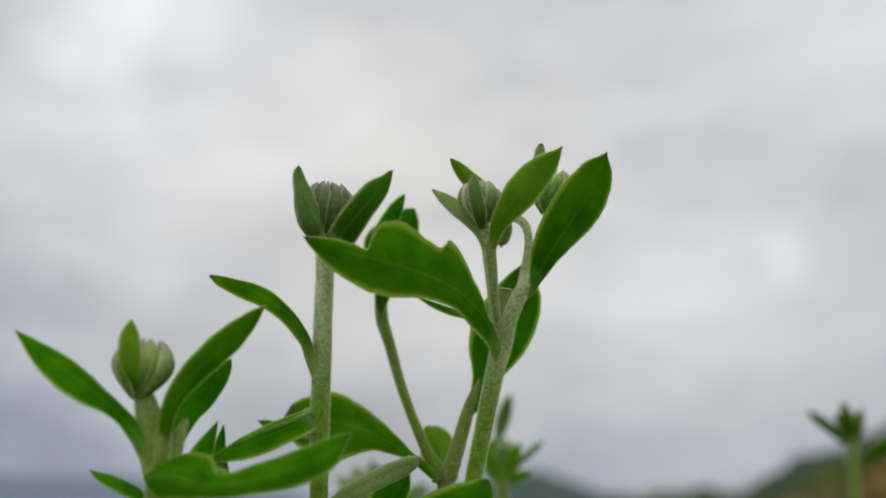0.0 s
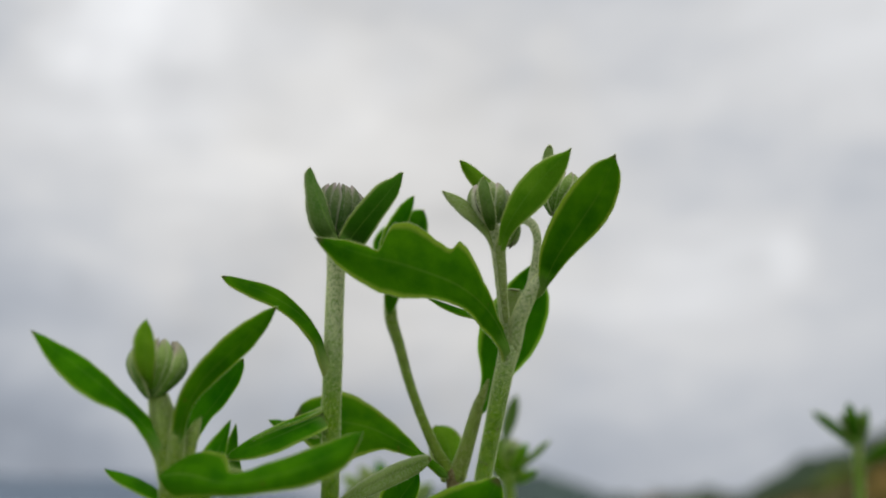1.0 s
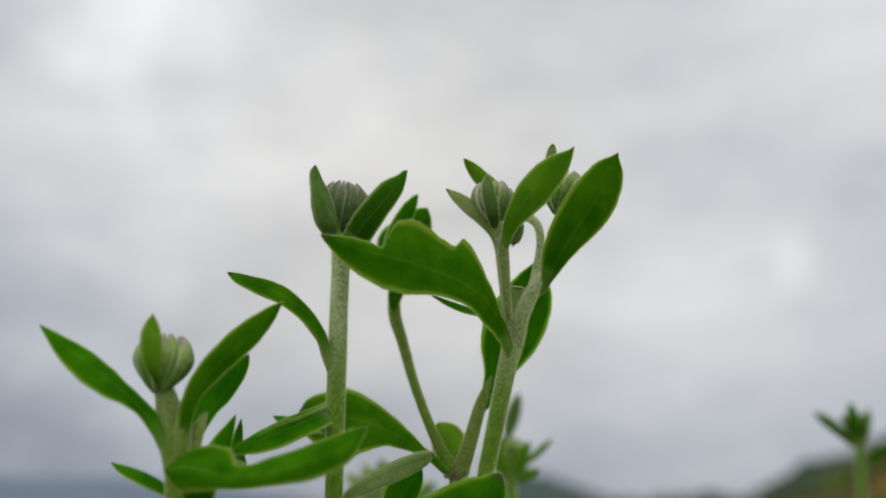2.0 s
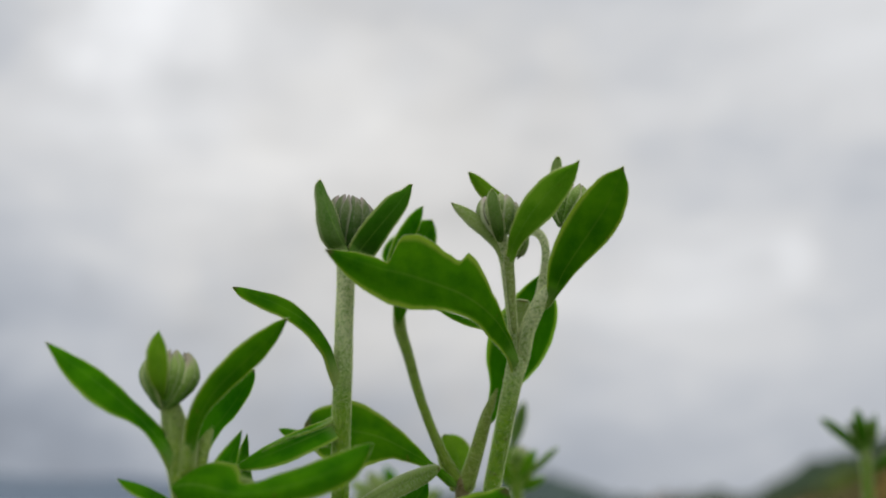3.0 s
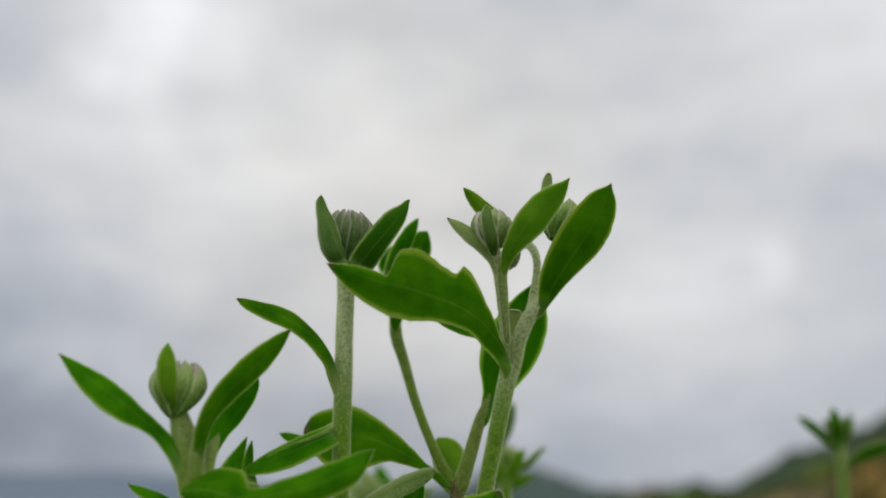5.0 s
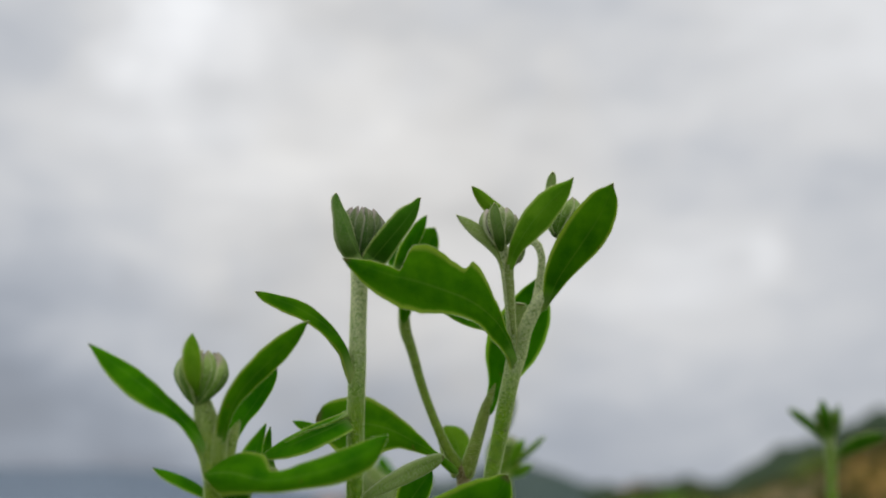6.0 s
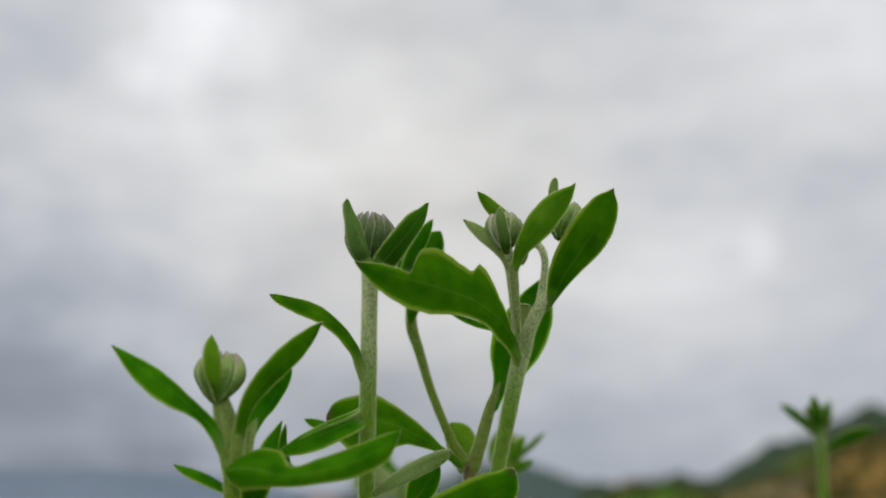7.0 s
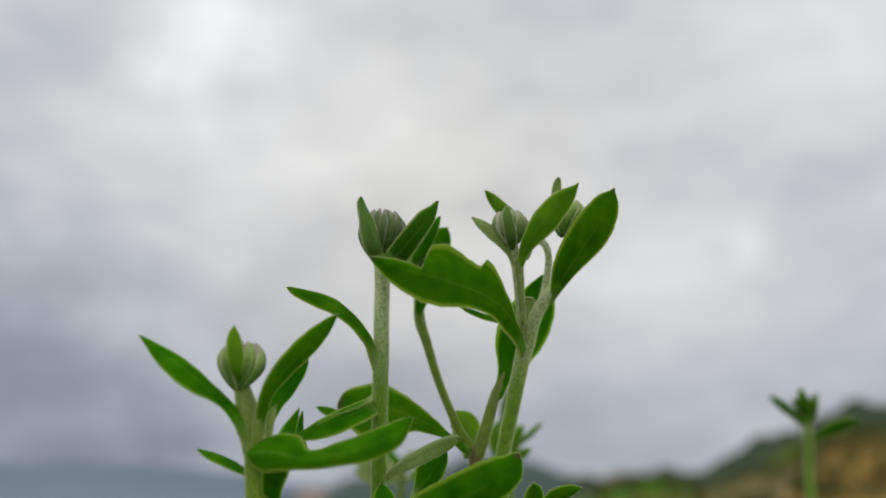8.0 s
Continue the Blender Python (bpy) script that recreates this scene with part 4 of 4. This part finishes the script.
def thin_branched_shoot():
    shoot = shoot_at(1, 149, "slender branched shoot with a small bud and broad leaves")
    stem(shoot, [(1.0, 149.0, -4.0, 1.80), (2.8, 150.6, 109.1, 1.56), (0.6, 146.2, 242.4, 1.32), (0.6, 143.2, 272.4, 1.20), (0.5, 141.7, 276.5, 1.25), (0.3, 141.6, 278.4, 1.50)], red=1)
    stem(shoot, [(-0.2, 141.7, 278.1, 1.20), (-3.8, 141.5, 284.4, 0.91), (-7.5, 141.4, 293.5, 0.88), (-10.0, 141.0, 301.9, 1.00), (-11.6, 140.2, 307.1, 1.17), (-11.6, 138.5, 313.3, 1.07), (-10.7, 137.1, 320.3, 0.97)], green=1)
    stem(shoot, [(0.8, 141.7, 278.1, 1.6), (2.3, 140.6, 282.4, 1.35), (4.4, 139.0, 289.3, 1.1), (5.4, 138.4, 292.0, 0.8), (6.5, 137.6, 294.8, 0.3)], red=2)
    bud(shoot, (-10.4, 137.5, 319.1), 2.8, 3.0, (0, 0.1, 1))
    leaf(shoot, [(-11.6, 140.6, 306.1), (-11.6, 138.0, 308.7), (-10.4, 135.7, 312.4), (-8.8, 134.6, 315.4)], 3.1, (0.88, 0.46, -0.13), LANCE, cup=0.4)
    leaf(shoot, [(-13.4, 136.5, 316.0), (-11.4, 133.3, 320.4), (-9.2, 131.4, 324.2), (-7.2, 130.6, 327.9)], 3.7, (0.77, 0.60, -0.22), STRAP, cup=0.4)
    leaf(shoot, [(-11.4, 137.4, 316.5), (-9.4, 135.5, 320.2), (-7.3, 134.5, 323.0), (-5.5, 133.8, 326.4)], 7.7, (0.73, 0.61, -0.30), STRAP, cup=0.4)
    leaf(shoot, [(-13.6, 139.8, 318.5), (-14.2, 141.1, 321.0), (-13.3, 140.2, 323.3), (-11.1, 139.4, 325.7)], 3.2, (0.74, 0.62, -0.26), STRAP, cup=0.4)
    leaf(shoot, [(4.6, 139.4, 288.7), (7.3, 137.7, 295.0), (10.9, 135.3, 301.6), (13.5, 133.2, 307.4), (14.7, 129.7, 314.3)], 9.8, (0.89, 0.32, -0.33), LANCE, [(u, (1.3 if u > 0.3 else 0.9) * w) for u, w in LANCE], cup=0.2, start=0.25)
    leaf(shoot, [(-0.9, 140.6, 278.0), (-4.9, 139.0, 281.2), (-9.5, 140.6, 283.9), (-14.9, 142.8, 286.6), (-21.4, 144.5, 288.0), (-29.6, 145.3, 288.7)], 13.7, (0.37, 0.17, 0.91), BACK_UPPER, BACK_LOWER, cup=0.2, lobed=1, foot=0.2, start=0.2)
    leaf(shoot, [(-24.2, 144.4, 285.1), (-29.1, 143.9, 286.5), (-34.0, 143.3, 288.2)], 2.7, (0.20, 0.51, 0.84), LANCE, cup=0.3)
    leaf(shoot, [(-13.2, 137.6, 268.8), (-9.1, 137.7, 274.5), (-5.9, 138.2, 278.8)], 6.9, (0.65, 0.56, -0.51), LANCE, cup=0.3)
    leaf(shoot, [(0.6, 145.0, 277.5), (-0.4, 146.0, 281.8), (-1.3, 147.0, 285.0), (-3.2, 148.0, 287.7)], 7.0, (0.9, 0.3, 0.2), BLUNT, cup=0.4, pale=4)


def near_bud_shoot():
    shoot = shoot_at(-41, 123, "young flower shoot with a pale closed bud between narrow leaves")
    stem(shoot, [(-41.0, 123.0, -4.0, 3.05), (-38.8, 124.4, 108.9, 2.64), (-40.6, 119.7, 242.0, 2.24), (-40.6, 116.7, 272.0, 2.03), (-41.6, 115.6, 276.6, 2.13), (-42.1, 115.6, 281.0, 2.57), (-43.3, 114.2, 284.9, 1.55), (-43.9, 112.4, 288.6, 1.2)], young=1)
    stem(shoot, [(-41.3, 115.5, 276.8, 1.3), (-40.5, 113.8, 280.3, 1.15), (-40.2, 112.7, 283.4, 1.0), (-39.4, 112.0, 286.0, 0.6)], young=1)
    stem(shoot, [(-40.6, 117.0, 276.1, 1.3), (-39.7, 116.6, 280.1, 1.1), (-39.2, 116.8, 283.4, 0.9), (-38.6, 117.2, 285.4, 0.5)], young=1)
    bud(shoot, (-43.8, 111.2, 292.0), 3.75, 4.2, (0.05, 0, 1), pale=2, taper=0.5, count=8, gap=0.78, flat=0.9)
    leaf(shoot, [(-43.6, 110.0, 288.3), (-43.5, 106.8, 290.3), (-43.9, 105.7, 293.8), (-44.7, 106.9, 297.9)], 3.1, (0.81, 0.58, 0.10), LANCE, cup=0.4, pale=4, start=0.3)
    leaf(shoot, [(-42.0, 117.0, 276.7), (-43.1, 114.2, 280.5), (-44.7, 112.2, 283.0), (-48.2, 110.5, 286.5), (-53.4, 108.5, 290.5), (-57.5, 107.4, 293.4), (-60.8, 106.4, 296.1)], 5.3, (0.41, 0.53, 0.74), LONG_UPPER, LONG_LOWER, cup=0.3, foot=0.3)
    leaf(shoot, [(-42.1, 117.1, 276.9), (-40.8, 113.8, 280.4), (-39.2, 111.6, 284.8), (-36.7, 110.8, 290.0), (-31.8, 111.4, 295.6), (-27.0, 112.5, 301.4)], 5.3, (0.61, 0.68, -0.41), ARCHED_UPPER, ARCHED_LOWER, cup=0.3, foot=0.4)
    leaf(shoot, [(-41.6, 117.8, 276.5), (-40.2, 116.8, 280.7), (-38.7, 117.1, 284.3), (-36.0, 118.5, 289.3), (-32.9, 117.7, 294.4)], 4.1, (0.59, 0.69, -0.42), [(0, 0.5), (0.2, 0.7), (0.35, 0.7), (0.5, 0.66), (0.65, 0.87), (0.8, 0.85), (0.9, 0.62), (0.96, 0.35), (1, 0)], [(0, 0.5), (0.2, 0.8), (0.4, 1.3), (0.6, 1.5), (0.8, 1.2), (0.93, 0.6), (1, 0)], cup=0.3, foot=0.25)
    leaf(shoot, [(-39.8, 117.5, 271.2), (-44.9, 117.4, 274.6), (-52.0, 117.4, 277.6)], 2.8, (0.27, 0.80, 0.54), LANCE, cup=0.4)
    leaf(shoot, [(-38.5, 119.0, 266.9), (-38.0, 116.0, 270.2), (-37.2, 113.5, 273.4), (-36.7, 111.5, 276.1)], 4.2, (0.97, 0.15, 0.15), [(0, 0.8), (0.3, 0.8), (0.6, 1.0), (0.85, 1.2), (1, 0.8)], cup=-0.5, foot=0.3, start=0.3)
    leaf(shoot, [(-42.2, 113.0, 276.2), (-37.5, 110.5, 276.3), (-31.4, 108.7, 275.1), (-25.7, 108.2, 275.8), (-20.9, 108.5, 277.1), (-16.1, 109.5, 279.4), (-13.2, 111.0, 282.2)], 6.0, (0.1, 0.35, 0.94), [(0, 0.2), (0.05, 0.9), (0.1, 1.35), (0.18, 1.6), (0.25, 1.6), (0.31, 1.15), (0.36, 0.72), (0.42, 0.72), (0.55, 1.0), (0.72, 1.1), (0.88, 0.85), (0.96, 0.45), (1, 0.08)], [(0, 0.15), (0.05, 0.6), (0.13, 1.0), (0.25, 0.8), (0.36, 0.5), (0.55, 0.6), (0.72, 0.75), (0.84, 0.7), (0.93, 0.35), (1, 0.04)], cup=-0.9, foot=0.02, start=0.35)
    leaf(shoot, [(-36.2, 116.7, 276.6), (-35.6, 118.3, 281.1), (-34.1, 117.9, 284.9)], 5.9, (0.62, 0.73, -0.27), WEDGE, cup=0.3)
    leaf(shoot, [(-33.7, 119.8, 276.8), (-34.3, 121.3, 281.5), (-33.8, 120.2, 284.6)], 4.7, (0.63, 0.77, -0.03), WEDGE, cup=0.3)


def low_sprig():
    shoot = shoot_at(-17, 261, "low leafy sprig of pale downy leaves")
    stem(shoot, [(-17.0, 261.0, -4.0, 1.86), (-14.8, 262.4, 108.5, 1.61), (-16.7, 257.8, 241.0, 1.36), (-16.7, 254.8, 271.0, 1.24), (-16.3, 252.7, 276.8, 1.15), (-16.0, 251.4, 280.5, 0.97)], green=1)
    leaf(shoot, [(-16.3, 252.7, 276.8), (-21.0, 250.3, 280.4), (-26.7, 248.3, 283.0)], 5.8, (0.34, 0.40, 0.85), LANCE, cup=0.3, pale=1)
    leaf(shoot, [(-16.3, 252.1, 278.5), (-14.2, 252.9, 282.2), (-11.2, 253.6, 286.1)], 5.5, (0.68, 0.48, -0.55), LANCE, cup=0.3, pale=1)
    leaf(shoot, [(-16.3, 253.0, 276.0), (-10.4, 250.0, 278.4), (-5.2, 248.6, 282.4)], 5.4, (0.57, 0.44, -0.69), LANCE, cup=0.3, pale=1)
    leaf(shoot, [(-16.8, 253.7, 276.9), (-18.3, 253.1, 281.6), (-20.8, 252.7, 285.7)], 5.1, (0.78, 0.46, 0.42), LANCE, cup=0.3)
    leaf(shoot, [(-16.7, 252.7, 276.8), (-22.7, 248.9, 281.4), (-28.2, 244.7, 287.2)], 6.2, (0.44, 0.40, 0.80), LANCE, cup=0.3, pale=1)
    leaf(shoot, [(-16.8, 254.0, 276.0), (-25.4, 250.6, 279.8), (-33.6, 246.7, 284.6)], 5.8, (0.27, 0.40, 0.87), LANCE, cup=0.3, pale=1)
    leaf(shoot, [(-16.8, 254.5, 277.7), (-20.1, 253.4, 283.6), (-23.3, 252.3, 289.6)], 5.1, (0.75, 0.46, 0.49), LANCE, cup=0.3)
    leaf(shoot, [(-16.7, 253.3, 275.2), (-23.6, 250.5, 277.1), (-32.9, 247.4, 279.7)], 5.8, (0.11, 0.40, 0.91), LANCE, cup=0.3, pale=1)


def back_sprig():
    shoot = shoot_at(16, 223, "small green sprig with a bud and thin leaves")
    stem(shoot, [(16.0, 223.0, -4.0, 2.26), (18.2, 224.3, 109.7, 1.96), (16.4, 219.6, 243.7, 1.66), (16.4, 216.6, 273.7, 1.51), (15.6, 213.8, 281.5, 1.36), (15.0, 210.7, 290.0, 1.21)])
    bud(shoot, (16.7, 210.8, 289.7), 1.8, 2.1, (0.3, 0, 1), pale=2)
    leaf(shoot, [(14.6, 214.3, 288.9), (15.6, 212.2, 294.6), (18.2, 209.0, 303.7)], 4.2, (0.95, 0.28, -0.12), LANCE, cup=0.3, pale=2)
    leaf(shoot, [(15.6, 212.5, 282.2), (18.0, 209.9, 286.3), (20.6, 208.3, 290.8)], 3.5, (0.88, 0.28, -0.37), LANCE, cup=0.3, pale=4)
    leaf(shoot, [(15.3, 212.8, 281.5), (12.8, 210.3, 285.3), (11.0, 208.7, 289.8)], 3.2, (0.82, 0.23, 0.53), LANCE, cup=0.3, pale=4)
    leaf(shoot, [(15.7, 215.4, 280.1), (19.8, 214.6, 282.1), (23.6, 213.9, 284.1)], 2.9, (0.47, 0.35, -0.81), LANCE, cup=0.3, pale=4)
    leaf(shoot, [(18.2, 213.0, 283.6), (22.0, 211.7, 287.2), (27.1, 211.2, 291.7)], 2.1, (0.64, 0.49, -0.59), LANCE, cup=0.3, pale=4)
    leaf(shoot, [(15.6, 217.9, 279.1), (14.3, 215.6, 285.3), (13.4, 213.0, 292.5)], 7.8, (0.94, 0.25, 0.24), LANCE, cup=0.3, pale=4)
    leaf(shoot, [(16.0, 215.4, 280.1), (17.7, 215.9, 284.6), (20.5, 214.1, 289.6)], 5.5, (0.88, 0.30, -0.37), LANCE, cup=0.3, pale=4)


def far_bud_shoot():
    shoot = shoot_at(129, 263, "single flower shoot with a dark bud in a leafy rosette")
    stem(shoot, [(129.9, 263.2, -4.0, 2.27), (132.4, 264.9, 109.7, 1.97), (130.3, 259.5, 239.2, 1.67), (130.3, 256.0, 274.3, 1.52), (128.9, 250.1, 286.8, 1.42), (127.4, 245.7, 296.0, 1.42)])
    bud(shoot, (128.5, 246.1, 298.2), 2.46, 2.81, (0, 0, 1))
    leaf(shoot, [(126.4, 246.3, 294.2), (120.2, 243.4, 298.8), (112.9, 241.3, 303.6)], 3.6, (0.62, -0.07, 0.78), STRAP, cup=0.3, pale=3)
    leaf(shoot, [(125.7, 243.6, 294.8), (123.9, 239.1, 300.3), (123.6, 239.3, 306.2)], 4.0, (0.98, -0.22, 0.01), STRAP, cup=0.3, pale=3)
    leaf(shoot, [(129.8, 248.4, 295.4), (133.1, 249.1, 300.3), (134.3, 249.3, 306.2)], 2.2, (0.86, -0.04, -0.50), STRAP, cup=0.3, pale=3)
    leaf(shoot, [(127.9, 250.0, 287.2), (135.1, 247.2, 291.6), (147.3, 245.8, 295.5)], 6.3, (0.42, 0.60, -0.68), LANCE, cup=0.3, pale=3)
    leaf(shoot, [(127.1, 244.9, 294.7), (123.8, 242.0, 299.5), (120.6, 240.1, 302.4)], 3.4, (0.91, -0.17, 0.38), STRAP, cup=0.3, pale=3)
    leaf(shoot, [(126.6, 243.7, 294.6), (126.9, 240.6, 299.6), (128.0, 240.1, 303.0)], 4.3, (0.97, -0.20, -0.16), STRAP, cup=0.3, pale=3)
    leaf(shoot, [(128.7, 248.6, 294.7), (130.3, 249.2, 299.8), (131.0, 248.6, 302.6)], 4.4, (0.97, -0.20, -0.14), STRAP, cup=0.3, pale=3)


# ---------------------------------------------------------------- the place
clouds = build_clouds()
build_ground()
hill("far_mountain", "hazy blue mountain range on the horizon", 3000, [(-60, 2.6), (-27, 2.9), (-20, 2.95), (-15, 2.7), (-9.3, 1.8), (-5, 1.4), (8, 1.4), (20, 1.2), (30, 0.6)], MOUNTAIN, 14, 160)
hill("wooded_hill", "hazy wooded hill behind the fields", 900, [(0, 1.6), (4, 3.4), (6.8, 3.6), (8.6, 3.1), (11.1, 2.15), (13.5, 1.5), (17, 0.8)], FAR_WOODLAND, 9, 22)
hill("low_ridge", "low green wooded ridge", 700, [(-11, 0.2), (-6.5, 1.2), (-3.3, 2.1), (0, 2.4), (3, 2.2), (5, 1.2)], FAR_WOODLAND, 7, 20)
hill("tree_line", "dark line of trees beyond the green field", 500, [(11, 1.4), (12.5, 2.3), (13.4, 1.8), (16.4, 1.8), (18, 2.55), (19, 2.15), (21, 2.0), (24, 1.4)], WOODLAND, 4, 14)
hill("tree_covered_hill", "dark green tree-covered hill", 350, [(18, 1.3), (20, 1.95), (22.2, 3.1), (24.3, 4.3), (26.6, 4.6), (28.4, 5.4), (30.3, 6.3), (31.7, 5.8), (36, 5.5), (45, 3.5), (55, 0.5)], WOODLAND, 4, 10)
house(15.0, 150, 7.0, 4.3, 1, "pale pinkish country house with a tiled roof")
house(-6.9, 220, 8, 3.8, 1, "long pale pinkish farm building with a tiled roof")
build_tufts()
some = random.Random(11)
# the two bushes listed last are added to stand for a dark hollow
build_shrubs("low_bushes", "dark green low bushes over the earth bank, two in place of a dark hollow", 3, [(some.uniform(15, 34), some.uniform(4.0, 6.2), some.uniform(0.05, 0.13)) for _ in range(14)] + [(25.9, 5.1, 0.10), (26.8, 4.9, 0.07)], BUSH)
build_shrubs("olive_bushes", "yellowish olive bushes on top of the earth bank", 4, [(26.2, 5.5, 0.11), (27.0, 5.6, 0.12), (25.4, 5.5, 0.08)], OLIVE_BUSH)
tall_bud_shoot()
forked_shoot()
thin_branched_shoot()
near_bud_shoot()
low_sprig()
back_sprig()
far_bud_shoot()
for plant in [o for o in scene.objects if o.name in DOWN]:
    finish_down(plant)
cam.data.dof.focus_object = next(o for o in scene.objects if o.name == "bud")  # the tall closed bud


def motions():
    """The clouds drift away ahead."""
    walk(clouds, [(t, pose(3900 * x, 3900 * y, 3900 * z)) for t, x, y, z in CLOUD_DRIFT])


CLOUD_DRIFT = [
    (0, 0.0, 0.0, 0.0),
    (3, 0.002, 0.004, 0.002),
    (3.5, 0.003, 0.008, 0.003),
    (4.5, 0.014, 0.042, 0.002),
    (6, 0.044, 0.096, 0.026),
    (6.5, 0.055, 0.116, 0.036),
    (8, 0.084, 0.174, 0.058),
]
motions()
